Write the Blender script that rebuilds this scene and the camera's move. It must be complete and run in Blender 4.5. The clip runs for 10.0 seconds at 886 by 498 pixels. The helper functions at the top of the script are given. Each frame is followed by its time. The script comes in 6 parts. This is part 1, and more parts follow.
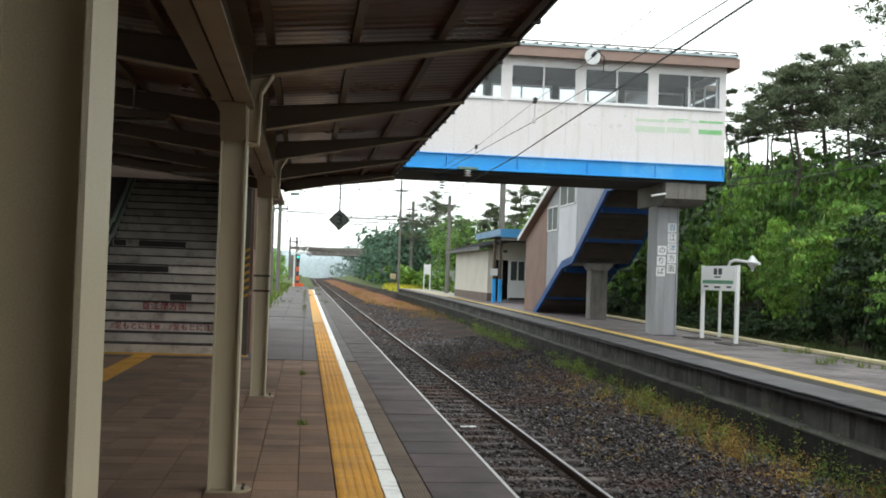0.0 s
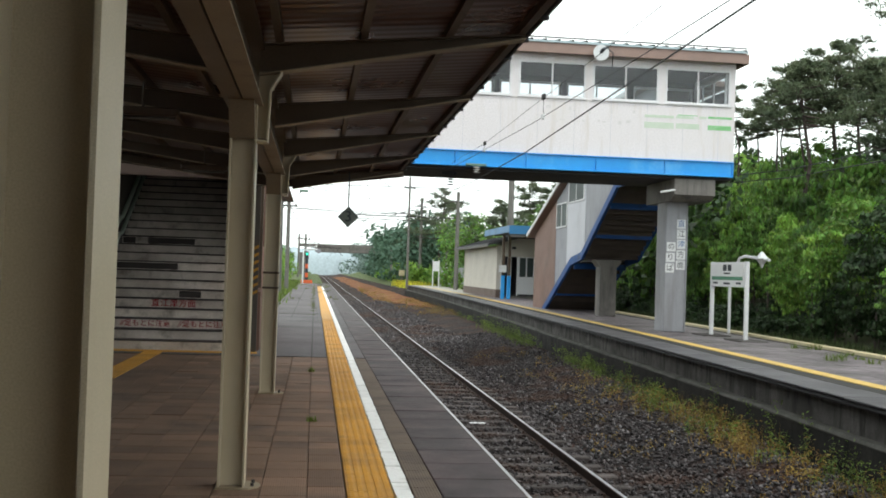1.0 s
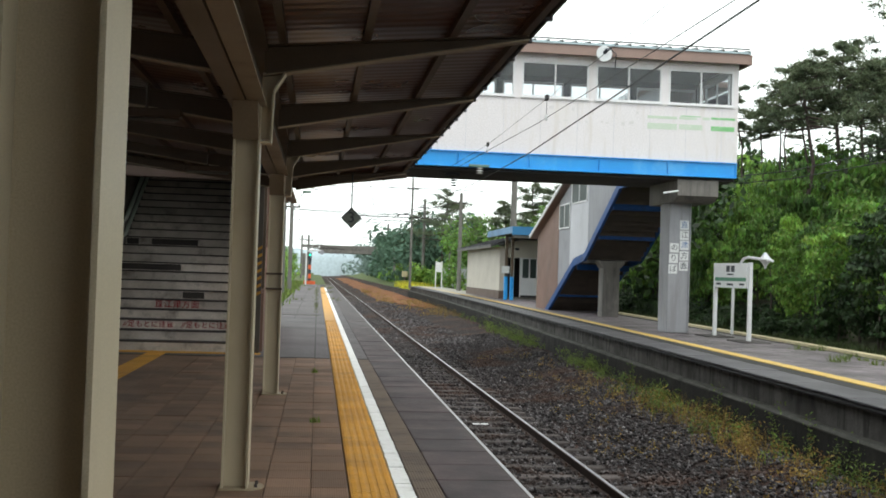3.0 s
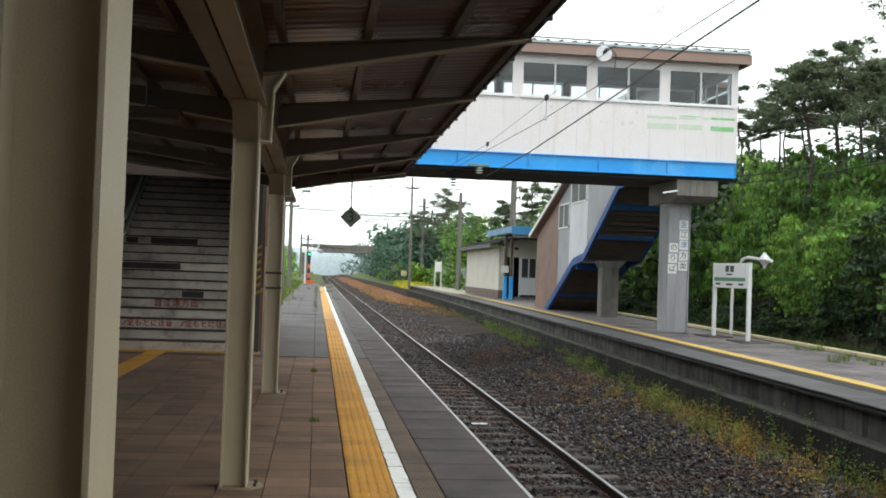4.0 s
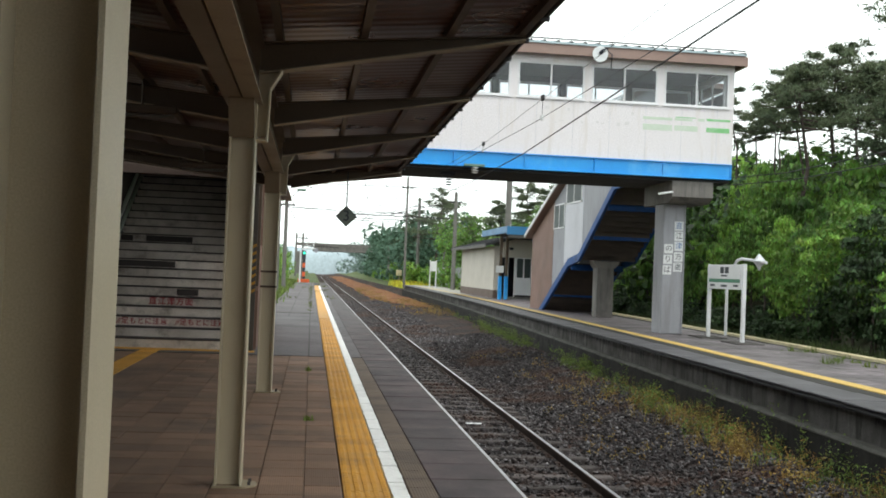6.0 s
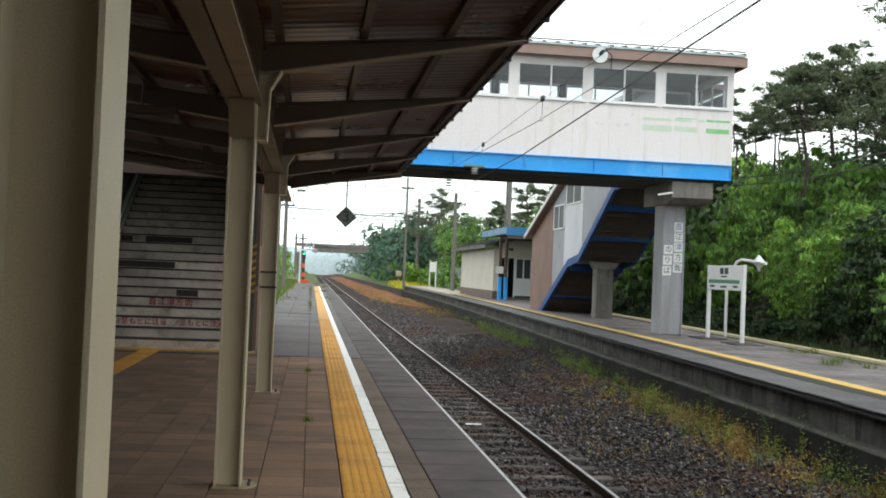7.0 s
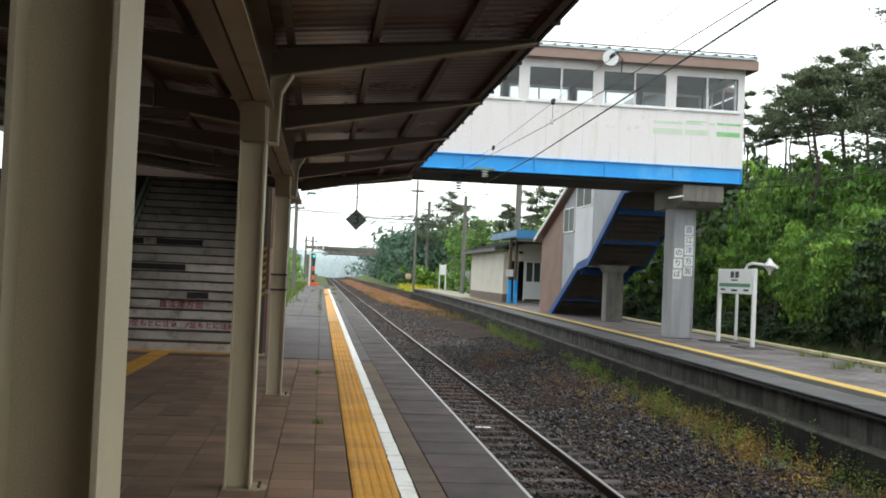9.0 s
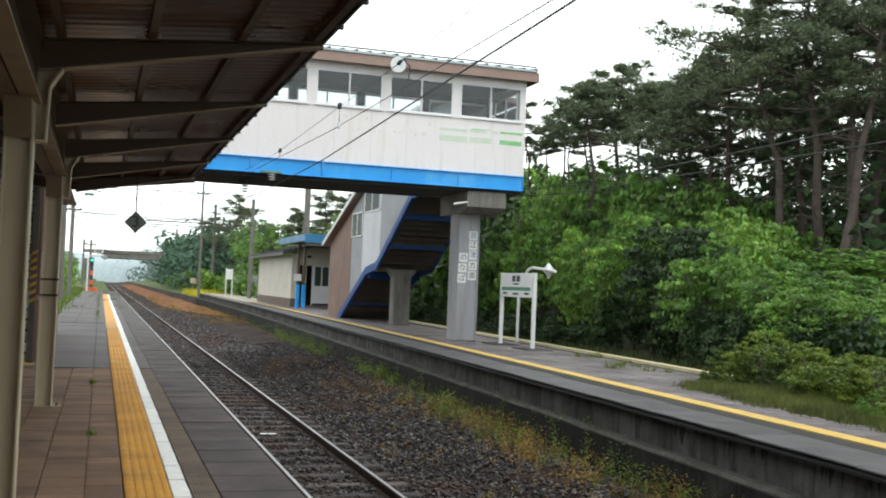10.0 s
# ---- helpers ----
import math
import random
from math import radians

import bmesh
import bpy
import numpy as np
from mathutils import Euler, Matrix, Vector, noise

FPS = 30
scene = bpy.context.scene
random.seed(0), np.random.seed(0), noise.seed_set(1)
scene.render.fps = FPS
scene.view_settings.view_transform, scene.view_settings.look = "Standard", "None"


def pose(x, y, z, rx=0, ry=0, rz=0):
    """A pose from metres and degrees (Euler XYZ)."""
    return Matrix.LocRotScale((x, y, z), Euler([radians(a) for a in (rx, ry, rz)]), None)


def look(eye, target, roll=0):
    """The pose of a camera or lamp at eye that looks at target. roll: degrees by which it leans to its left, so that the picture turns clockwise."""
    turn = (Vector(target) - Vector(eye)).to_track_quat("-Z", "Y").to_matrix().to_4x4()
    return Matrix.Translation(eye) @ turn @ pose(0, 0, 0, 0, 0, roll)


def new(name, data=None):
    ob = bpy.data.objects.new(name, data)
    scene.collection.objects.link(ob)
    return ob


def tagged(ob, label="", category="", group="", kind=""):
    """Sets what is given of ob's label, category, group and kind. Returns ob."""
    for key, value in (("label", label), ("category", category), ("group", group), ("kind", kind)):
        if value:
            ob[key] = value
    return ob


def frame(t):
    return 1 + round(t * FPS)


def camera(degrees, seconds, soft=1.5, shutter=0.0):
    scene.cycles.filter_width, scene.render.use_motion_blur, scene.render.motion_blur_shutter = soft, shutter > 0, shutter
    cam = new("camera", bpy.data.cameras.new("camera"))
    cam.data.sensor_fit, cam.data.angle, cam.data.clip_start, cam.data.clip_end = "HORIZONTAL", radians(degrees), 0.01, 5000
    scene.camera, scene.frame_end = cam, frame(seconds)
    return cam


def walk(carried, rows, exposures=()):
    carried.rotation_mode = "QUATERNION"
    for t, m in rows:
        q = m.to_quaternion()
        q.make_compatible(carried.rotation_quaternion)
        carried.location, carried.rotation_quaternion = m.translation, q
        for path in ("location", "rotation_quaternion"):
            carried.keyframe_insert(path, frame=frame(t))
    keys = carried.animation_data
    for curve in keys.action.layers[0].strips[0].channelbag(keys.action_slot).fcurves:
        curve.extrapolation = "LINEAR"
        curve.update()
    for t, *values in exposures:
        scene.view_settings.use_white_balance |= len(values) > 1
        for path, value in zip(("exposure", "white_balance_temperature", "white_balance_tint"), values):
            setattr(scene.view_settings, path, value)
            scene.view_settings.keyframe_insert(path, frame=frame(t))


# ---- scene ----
# camera: a hand-held turn on the spot, 1.44 m above the platform
EYE = (0.0, 0.0, 1.44)
PATH = (  # seconds, sway, pitch, roll, yaw
    (0.0, 0.000, 1.436, -1.935, -7.343),
    (0.5, 0.000, 1.200, -1.900, -7.110),
    (1.0, 0.000, 1.242, -1.850, -6.871),
    (1.5, -0.001, 1.178, -1.671, -7.089),
    (2.0, -0.002, 1.209, -1.614, -6.982),
    (2.5, -0.003, 1.298, -1.750, -6.775),
    (4.0, -0.006, 1.265, -1.955, -6.755),
    (4.5, -0.007, 1.387, -1.901, -6.832),
    (5.0, -0.008, 1.351, -1.950, -6.842),
    (5.5, -0.009, 1.238, -2.217, -6.972),
    (7.0, -0.010, 1.293, -2.336, -7.043),
    (7.5, -0.011, 1.229, -2.342, -6.882),
    (8.0, -0.012, 1.627, -2.281, -6.609),
    (8.5, -0.014, 1.453, -2.363, -6.510),
    (9.0, -0.015, 1.429, -2.458, -6.522),
    (9.1, -0.015, 1.440, -2.440, -6.525),
    (9.2, -0.012, 1.590, -2.400, -6.930),
    (9.3, -0.006, 1.630, -2.360, -7.810),
    (9.4, 0.002, 1.710, -2.320, -9.050),
    (9.5, 0.010, 1.805, -2.290, -10.615),
    (9.7, 0.018, 1.960, -2.300, -13.600),
    (10.0, 0.030, 2.135, -2.315, -17.835),
)
cam = camera(45.18, 10.0, soft=1.8, shutter=0.12)
walk(cam, [(t, pose(EYE[0] + sway, EYE[1], EYE[2], 90 + p, r, y)) for t, sway, p, r, y in PATH])


# overcast daylight
world = bpy.data.worlds.new("overcast")
scene.world = world
world.use_nodes = True
wn = world.node_tree.nodes
wl = world.node_tree.links
sky = wn.new("ShaderNodeTexSky")
sky.sky_type = "NISHITA"
sky.sun_disc = False
sky.sun_elevation = radians(52)
sky.sun_rotation = radians(120)
cloud = wn.new("ShaderNodeMix")
cloud.data_type = "RGBA"
cloud.inputs[0].default_value = 0.93
cloud.inputs[7].default_value = (17.2, 18.4, 18.0, 1)
wl.new(sky.outputs[0], cloud.inputs[6])
wl.new(cloud.outputs[2], wn["Background"].inputs[0])
wn["Background"].inputs[1].default_value = 0.10
sun = new("sun", bpy.data.lights.new("sun", "SUN"))
sun.data.energy = 1.1
sun.data.angle = radians(25)
sun.data.color = (1.0, 0.97, 0.92)
sun.matrix_world = look((20, -30, 50), (0, 0, 0))


# ---- materials ----
def mat(name, a, b=None, scale=3.0, rough=0.7, metal=0.0, bump=0.15, fine=60.0, stain=None, stain_scale=0.7, spread=0.25, rough_var=0.12, per_piece=0.0, bump_dist=0.01, wet=0.0, spec=0.5, streak=None):
    """Two colours mixed by a coarse and a fine noise, stains of a third, relief, roughness that varies."""
    m = bpy.data.materials.new(name)
    m.use_nodes = True
    n, l = m.node_tree.nodes, m.node_tree.links
    bsdf = n["Principled BSDF"]
    b = b or tuple(c * 0.8 for c in a)
    co = n.new("ShaderNodeTexCoord")
    geo = n.new("ShaderNodeNewGeometry")

    def nz(sc, detail=5.0, rough_=0.6):
        t = n.new("ShaderNodeTexNoise")
        t.inputs["Scale"].default_value = sc
        t.inputs["Detail"].default_value = detail
        t.inputs["Roughness"].default_value = rough_
        l.new(geo.outputs["Position"], t.inputs["Vector"])
        return t.outputs["Fac"]

    def ramp(src, lo, hi):
        r = n.new("ShaderNodeMapRange")
        r.inputs["From Min"].default_value, r.inputs["From Max"].default_value = lo, hi
        l.new(src, r.inputs["Value"])
        return r.outputs["Result"]

    def mix(f, ca, cb):
        x = n.new("ShaderNodeMix")
        x.data_type = "RGBA"
        for sock, v in ((x.inputs[0], f), (x.inputs[6], ca), (x.inputs[7], cb)):
            if isinstance(v, (tuple, float, int)):
                sock.default_value = (*v, 1) if isinstance(v, tuple) else v
            else:
                l.new(v, sock)
        return x.outputs[2]

    coarse = nz(scale)
    grain = nz(fine, 3.0)
    col = mix(ramp(coarse, 0.5 - spread, 0.5 + spread), a, b)
    col = mix(ramp(grain, 0.35, 0.75), col, mix(0.5, col, tuple(c * 0.6 for c in b)))
    if stain:
        col = mix(ramp(nz(stain_scale, 8.0, 0.7), 0.52, 0.72), col, stain)
    if streak:
        # narrow runs that hang downwards
        mp = n.new("ShaderNodeMapping")
        mp.inputs["Scale"].default_value = (4.0, 4.0, 0.45)
        l.new(geo.outputs["Position"], mp.inputs["Vector"])
        t = n.new("ShaderNodeTexNoise")
        t.inputs["Scale"].default_value = 1.0
        t.inputs["Detail"].default_value = 6.0
        t.inputs["Roughness"].default_value = 0.7
        l.new(mp.outputs["Vector"], t.inputs["Vector"])
        col = mix(ramp(t.outputs["Fac"], 0.5, 0.64), col, streak)
    if per_piece:
        oi = n.new("ShaderNodeObjectInfo")
        h = n.new("ShaderNodeHueSaturation")
        v = n.new("ShaderNodeMapRange")
        v.inputs["To Min"].default_value, v.inputs["To Max"].default_value = 1 - per_piece, 1 + per_piece
        l.new(oi.outputs["Random"], v.inputs["Value"])
        l.new(v.outputs["Result"], h.inputs["Value"])
        l.new(col, h.inputs["Color"])
        col = h.outputs["Color"]
    l.new(col, bsdf.inputs["Base Color"])
    rr = n.new("ShaderNodeMapRange")
    rr.inputs["To Min"].default_value, rr.inputs["To Max"].default_value = max(0.03, rough - rough_var), min(1, rough + rough_var)
    l.new(coarse, rr.inputs["Value"])
    l.new(rr.outputs["Result"], bsdf.inputs["Roughness"])
    bsdf.inputs["Metallic"].default_value = metal
    bsdf.inputs["Specular IOR Level"].default_value = spec
    if wet:
        bsdf.inputs["Coat Weight"].default_value = wet
        bsdf.inputs["Coat Roughness"].default_value = 0.18
    if bump:
        bp = n.new("ShaderNodeBump")
        bp.inputs["Strength"].default_value = bump
        bp.inputs["Distance"].default_value = bump_dist
        l.new(grain, bp.inputs["Height"])
        l.new(bp.outputs["Normal"], bsdf.inputs["Normal"])
    return m


def leaf_mat(name, a, b, rough=0.55, through_=0.35):
    m = mat(name, a, b, scale=1.1, rough=rough, bump=0, fine=5.0, spread=0.13)
    n, l = m.node_tree.nodes, m.node_tree.links
    bsdf = n["Principled BSDF"]
    geo = n.new("ShaderNodeNewGeometry")
    h = n.new("ShaderNodeHueSaturation")
    v = n.new("ShaderNodeMapRange")
    v.inputs["To Min"].default_value, v.inputs["To Max"].default_value = 0.6, 1.45
    l.new(geo.outputs["Random Per Island"], v.inputs["Value"])
    l.new(v.outputs["Result"], h.inputs["Value"])
    hue = n.new("ShaderNodeMapRange")
    hue.inputs["To Min"].default_value, hue.inputs["To Max"].default_value = 0.475, 0.52
    l.new(geo.outputs["Random Per Island"], hue.inputs["Value"])
    l.new(hue.outputs["Result"], h.inputs["Hue"])
    src = bsdf.inputs["Base Color"].links[0].from_socket
    l.new(src, h.inputs["Color"])
    l.new(h.outputs["Color"], bsdf.inputs["Base Color"])
    tr = n.new("ShaderNodeBsdfTranslucent")
    l.new(h.outputs["Color"], tr.inputs["Color"])
    mx = n.new("ShaderNodeMixShader")
    mx.inputs[0].default_value = through_
    l.new(bsdf.outputs[0], mx.inputs[1])
    l.new(tr.outputs[0], mx.inputs[2])
    l.new(mx.outputs[0], n["Material Output"].inputs["Surface"])
    return m


def ridged(m, scale, axis="X", strength=0.5, dist=0.006):
    """Adds straight ridges across a surface to a material's relief."""
    n, l = m.node_tree.nodes, m.node_tree.links
    bsdf = n["Principled BSDF"]
    w = n.new("ShaderNodeTexWave")
    w.bands_direction = axis
    w.inputs["Scale"].default_value = scale
    g = n.new("ShaderNodeNewGeometry")
    l.new(g.outputs["Position"], w.inputs["Vector"])
    bp = n.new("ShaderNodeBump")
    bp.inputs["Strength"].default_value = strength
    bp.inputs["Distance"].default_value = dist
    l.new(w.outputs["Fac"], bp.inputs["Height"])
    if bsdf.inputs["Normal"].is_linked:
        l.new(bsdf.inputs["Normal"].links[0].from_socket, bp.inputs["Normal"])
    l.new(bp.outputs["Normal"], bsdf.inputs["Normal"])
    return m


M = {
    "paver": ridged(mat("brown_paver", (0.275, 0.166, 0.108), (0.180, 0.111, 0.075), 1.2, 0.7, fine=90, stain=(0.085, 0.06, 0.047), per_piece=0.26, spec=0.22), 21, "X", 0.45, 0.006),
    "strip_paver": ridged(mat("dark_edge_paver", (0.165, 0.118, 0.085), (0.105, 0.078, 0.06), 1.4, 0.7, fine=90, stain=(0.06, 0.046, 0.038), spec=0.22), 16, "X", 0.5, 0.006),
    "grout": mat("paver_joint", (0.06, 0.055, 0.05), (0.04, 0.038, 0.035), 4, 0.9),
    "wet_asphalt": mat("damp_asphalt", (0.094, 0.076, 0.078), (0.053, 0.043, 0.045), 0.6, 0.6, fine=120, stain=(0.12, 0.112, 0.115), stain_scale=0.35, bump=0.4, spec=0.3),
    "edge": mat("platform_edge_concrete", (0.066, 0.038, 0.039), (0.024, 0.014, 0.015), 1.9, 0.62, fine=80, stain=(0.014, 0.012, 0.014), stain_scale=1.3, per_piece=0.28, bump=0.3, spread=0.14, spec=0.35),
    "wall_concrete": mat("weathered_concrete", (0.125, 0.118, 0.113), (0.060, 0.056, 0.053), 1.6, 0.95, fine=40, bump=0.5, stain=(0.17, 0.163, 0.152), stain_scale=1.1, spread=0.12, spec=0.15, streak=(0.035, 0.033, 0.031)),
    "far_paving": mat("far_paving_joint", (0.055, 0.05, 0.048), (0.035, 0.036, 0.03), 1.1, 0.85, fine=30, spec=0.2),
    "far_slab": mat("grey_far_slab", (0.205, 0.178, 0.186), (0.135, 0.116, 0.122), 1.3, 0.5, fine=40, stain=(0.05, 0.052, 0.036), stain_scale=0.6, spread=0.16, per_piece=0.34, spec=0.35),
    # the sky's grazing sheen on wet paving, painted as a pale colour
    "sheen_concrete": mat("sheen_pale_concrete", (0.44, 0.42, 0.37), (0.33, 0.31, 0.27), 0.5, 0.55, fine=20, stain=(0.20, 0.19, 0.13), stain_scale=0.4),
    "coping": mat("far_coping", (0.108, 0.102, 0.110), (0.046, 0.043, 0.047), 1.1, 0.55, fine=50, stain=(0.05, 0.048, 0.05), per_piece=0.18, spec=0.35),
    "yellow": mat("yellow_tactile", (0.66, 0.33, 0.045), (0.50, 0.245, 0.04), 2.5, 0.6, fine=70, stain=(0.32, 0.18, 0.055), stain_scale=1.7, per_piece=0.12, spec=0.3),
    "yellow_paint": mat("yellow_line_paint", (0.68, 0.46, 0.13), (0.56, 0.37, 0.10), 1.5, 0.6, fine=50, stain=(0.42, 0.30, 0.13), stain_scale=1.8, spec=0.3),
    "pale_paint": mat("pale_line_paint", (0.70, 0.60, 0.36), (0.52, 0.45, 0.28), 1.0, 0.6, fine=40, stain=(0.22, 0.20, 0.13), stain_scale=1.4),
    "white_line": mat("white_line_paint", (0.90, 0.90, 0.88), (0.82, 0.82, 0.80), 3, 0.5, fine=50, stain=(0.50, 0.49, 0.46), stain_scale=5.0, per_piece=0.05),
    "ballast": mat("ballast_stone", (0.082, 0.069, 0.070), (0.014, 0.0118, 0.0128), 16.0, 0.8, fine=70, bump=0.5, spread=0.10, stain=(0.25, 0.24, 0.245), stain_scale=7.0, spec=0.3),
    "ballast_bed": mat("ballast_bed", (0.046, 0.034, 0.031), (0.014, 0.011, 0.011), 9.0, 0.95, fine=28, bump=1.0, bump_dist=0.06, stain=(0.075, 0.032, 0.02), stain_scale=0.3, spec=0.2),
    "rust_soil": mat("rusty_soil", (0.31, 0.125, 0.055), (0.13, 0.066, 0.040), 0.7, 0.95, fine=9, bump=1.0, bump_dist=0.1, stain=(0.30, 0.215, 0.115), stain_scale=0.55, spread=0.14, spec=0.1),
    "rail_side": mat("rusty_rail", (0.10, 0.055, 0.04), (0.05, 0.035, 0.03), 5, 0.75, metal=0.3),
    "rail_top": mat("polished_rail_head", (0.62, 0.62, 0.64), (0.48, 0.47, 0.48), 2, 0.42, metal=1.0, bump=0.02),
    "sleeper": mat("old_sleeper", (0.12, 0.102, 0.096), (0.045, 0.038, 0.036), 4, 0.9, fine=35, bump=0.6, per_piece=0.35, spec=0.2),
    "beige_steel": mat("beige_painted_steel", (0.61, 0.525, 0.38), (0.56, 0.48, 0.345), 0.8, 0.40, fine=200, bump=0.03, stain=(0.50, 0.42, 0.29), stain_scale=1.2),
    "brown_steel": mat("brown_painted_steel", (0.105, 0.070, 0.044), (0.080, 0.053, 0.034), 1.6, 0.5, fine=90, bump=0.08, stain=(0.07, 0.046, 0.032), stain_scale=2.0),
    "brown_deck": ridged(mat("brown_roof_deck", (0.15, 0.060, 0.036), (0.09, 0.038, 0.025), 1.4, 0.30, fine=50, bump=0.05, stain=(0.065, 0.034, 0.025), stain_scale=1.6), 2.2, "Y", 0.22, 0.02),
    "tan_steel": mat("tan_painted_steel", (0.225, 0.17, 0.11), (0.18, 0.135, 0.085), 1.2, 0.45, fine=120, bump=0.05, stain=(0.15, 0.11, 0.07), stain_scale=2.0),
    "beige_dim": mat("stained_mid_beige_steel", (0.40, 0.325, 0.22), (0.30, 0.24, 0.16), 1.4, 0.5, fine=90, bump=0.06, stain=(0.16, 0.115, 0.075), stain_scale=2.5),
    "dark_roof": mat("dark_roof_sheet", (0.05, 0.05, 0.055), (0.035, 0.035, 0.04), 1, 0.6),
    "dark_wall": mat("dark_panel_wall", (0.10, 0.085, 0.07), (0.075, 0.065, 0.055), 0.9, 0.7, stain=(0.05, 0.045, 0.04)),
    "riser": mat("worn_white_riser", (0.82, 0.735, 0.665), (0.56, 0.485, 0.425), 2.2, 0.65, fine=40, stain=(0.20, 0.16, 0.135), stain_scale=2.6, per_piece=0.2, spread=0.16),
    "tread": mat("dark_rubber_tread", (0.075, 0.06, 0.055), (0.05, 0.042, 0.04), 3, 0.8, fine=60),
    "red_paint": mat("red_lettering", (0.42, 0.010, 0.022), (0.32, 0.010, 0.018), 5, 0.6, bump=0),
    "white_panel": mat("white_wall_panel", (0.82, 0.785, 0.805), (0.77, 0.735, 0.755), 0.5, 0.5, fine=30, bump=0.05, stain=(0.72, 0.685, 0.68), stain_scale=0.55, streak=(0.67, 0.625, 0.61)),
    "white_alu": mat("white_window_frame", (0.80, 0.80, 0.82), (0.74, 0.74, 0.76), 3, 0.35, bump=0.02),
    "blue_paint": mat("bright_blue_paint", (0.010, 0.38, 0.90), (0.012, 0.30, 0.80), 1.1, 0.4, fine=60, bump=0.05, stain=(0.10, 0.42, 0.80), stain_scale=0.8),
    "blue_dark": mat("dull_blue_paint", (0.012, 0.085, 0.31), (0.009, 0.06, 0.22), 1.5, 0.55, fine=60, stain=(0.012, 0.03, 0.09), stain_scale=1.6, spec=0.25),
    "black_under": mat("black_soffit", (0.035, 0.033, 0.035), (0.022, 0.021, 0.022), 1.2, 0.8),
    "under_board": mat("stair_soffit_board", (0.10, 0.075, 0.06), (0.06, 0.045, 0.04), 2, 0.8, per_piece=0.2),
    "brown_fascia": mat("brown_fascia", (0.34, 0.23, 0.195), (0.29, 0.195, 0.165), 1.0, 0.55, fine=40, stain=(0.24, 0.17, 0.15), stain_scale=0.9),
    "roof_sheet": mat("pale_blue_roof_sheet", (0.50, 0.60, 0.64), (0.40, 0.50, 0.55), 1.5, 0.4, stain=(0.13, 0.16, 0.17), stain_scale=2.2),
    "rust_dark": mat("dark_rusty_metal", (0.06, 0.05, 0.05), (0.035, 0.03, 0.03), 4, 0.8),
    "grey_concrete": mat("grey_painted_concrete", (0.38, 0.385, 0.415), (0.31, 0.315, 0.34), 0.9, 0.75, fine=40, stain=(0.26, 0.26, 0.275), stain_scale=0.8, streak=(0.25, 0.25, 0.265)),
    "cap_concrete": mat("bare_concrete", (0.22, 0.205, 0.19), (0.15, 0.14, 0.13), 1.4, 0.85, fine=40, stain=(0.09, 0.085, 0.08), stain_scale=1.3, streak=(0.10, 0.095, 0.09)),
    "brown_siding": mat("brown_siding", (0.23, 0.125, 0.095), (0.18, 0.10, 0.075), 1.0, 0.6, stain=(0.12, 0.075, 0.06)),
    "pale_siding": mat("grey_siding", (0.36, 0.36, 0.40), (0.29, 0.29, 0.325), 0.7, 0.6, stain=(0.24, 0.24, 0.265), streak=(0.25, 0.25, 0.275)),
    "lilac_siding": mat("pale_lilac_siding", (0.62, 0.62, 0.68), (0.55, 0.55, 0.60), 0.7, 0.55, stain=(0.46, 0.46, 0.50)),
    "cream_wall": mat("cream_wall", (0.66, 0.61, 0.54), (0.58, 0.54, 0.48), 0.8, 0.65, stain=(0.47, 0.43, 0.38)),
    "brown_plinth": mat("brown_plinth", (0.16, 0.11, 0.09), (0.12, 0.085, 0.07), 2, 0.7),
    "blue_roof": mat("blue_roof_edge", (0.03, 0.20, 0.42), (0.03, 0.16, 0.34), 1.0, 0.45, stain=(0.02, 0.09, 0.18)),
    "white_paint": mat("white_painted_steel", (0.78, 0.79, 0.80), (0.70, 0.71, 0.72), 2, 0.45, bump=0.04),
    "green_strip": mat("faded_green_sign", (0.14, 0.50, 0.16), (0.30, 0.58, 0.30), 2.0, 0.6, bump=0, stain=(0.55, 0.68, 0.54), stain_scale=3.0),
    "pale_green": mat("washed_out_green", (0.52, 0.66, 0.50), (0.64, 0.70, 0.62), 2.5, 0.6, bump=0, stain=(0.70, 0.70, 0.69), stain_scale=3.5),
    "ghost": mat("lettering_ghost", (0.66, 0.64, 0.64), (0.74, 0.71, 0.72), 6.0, 0.6, bump=0),
    "sign_green": mat("sign_green", (0.05, 0.24, 0.13), (0.04, 0.2, 0.11), 3, 0.5, bump=0),
    "ink": mat("dark_ink", (0.03, 0.035, 0.05), (0.02, 0.025, 0.035), 3, 0.6, bump=0),
    "blue_ink": mat("blue_ink", (0.10, 0.20, 0.42), (0.08, 0.16, 0.36), 3, 0.6, bump=0),
    "sign_grey": mat("grey_sign_plate", (0.20, 0.23, 0.20), (0.15, 0.175, 0.15), 3, 0.5, bump=0.03),
    "pole_concrete": mat("pole_concrete", (0.20, 0.19, 0.175), (0.14, 0.135, 0.125), 2, 0.85),
    "wire": mat("dark_wire", (0.025, 0.025, 0.028), (0.02, 0.02, 0.02), 2, 0.6, bump=0),
    "insulator": mat("white_insulator", (0.75, 0.76, 0.76), (0.7, 0.7, 0.7), 3, 0.2, bump=0),
    "green_metal": mat("pale_green_bracket", (0.16, 0.27, 0.21), (0.13, 0.22, 0.17), 3, 0.5, bump=0),
    "rail_green": mat("pale_green_rail", (0.50, 0.56, 0.48), (0.42, 0.48, 0.40), 3, 0.5, bump=0),
    "orange": mat("orange_marker", (0.75, 0.13, 0.03), (0.65, 0.11, 0.03), 3, 0.5, bump=0),
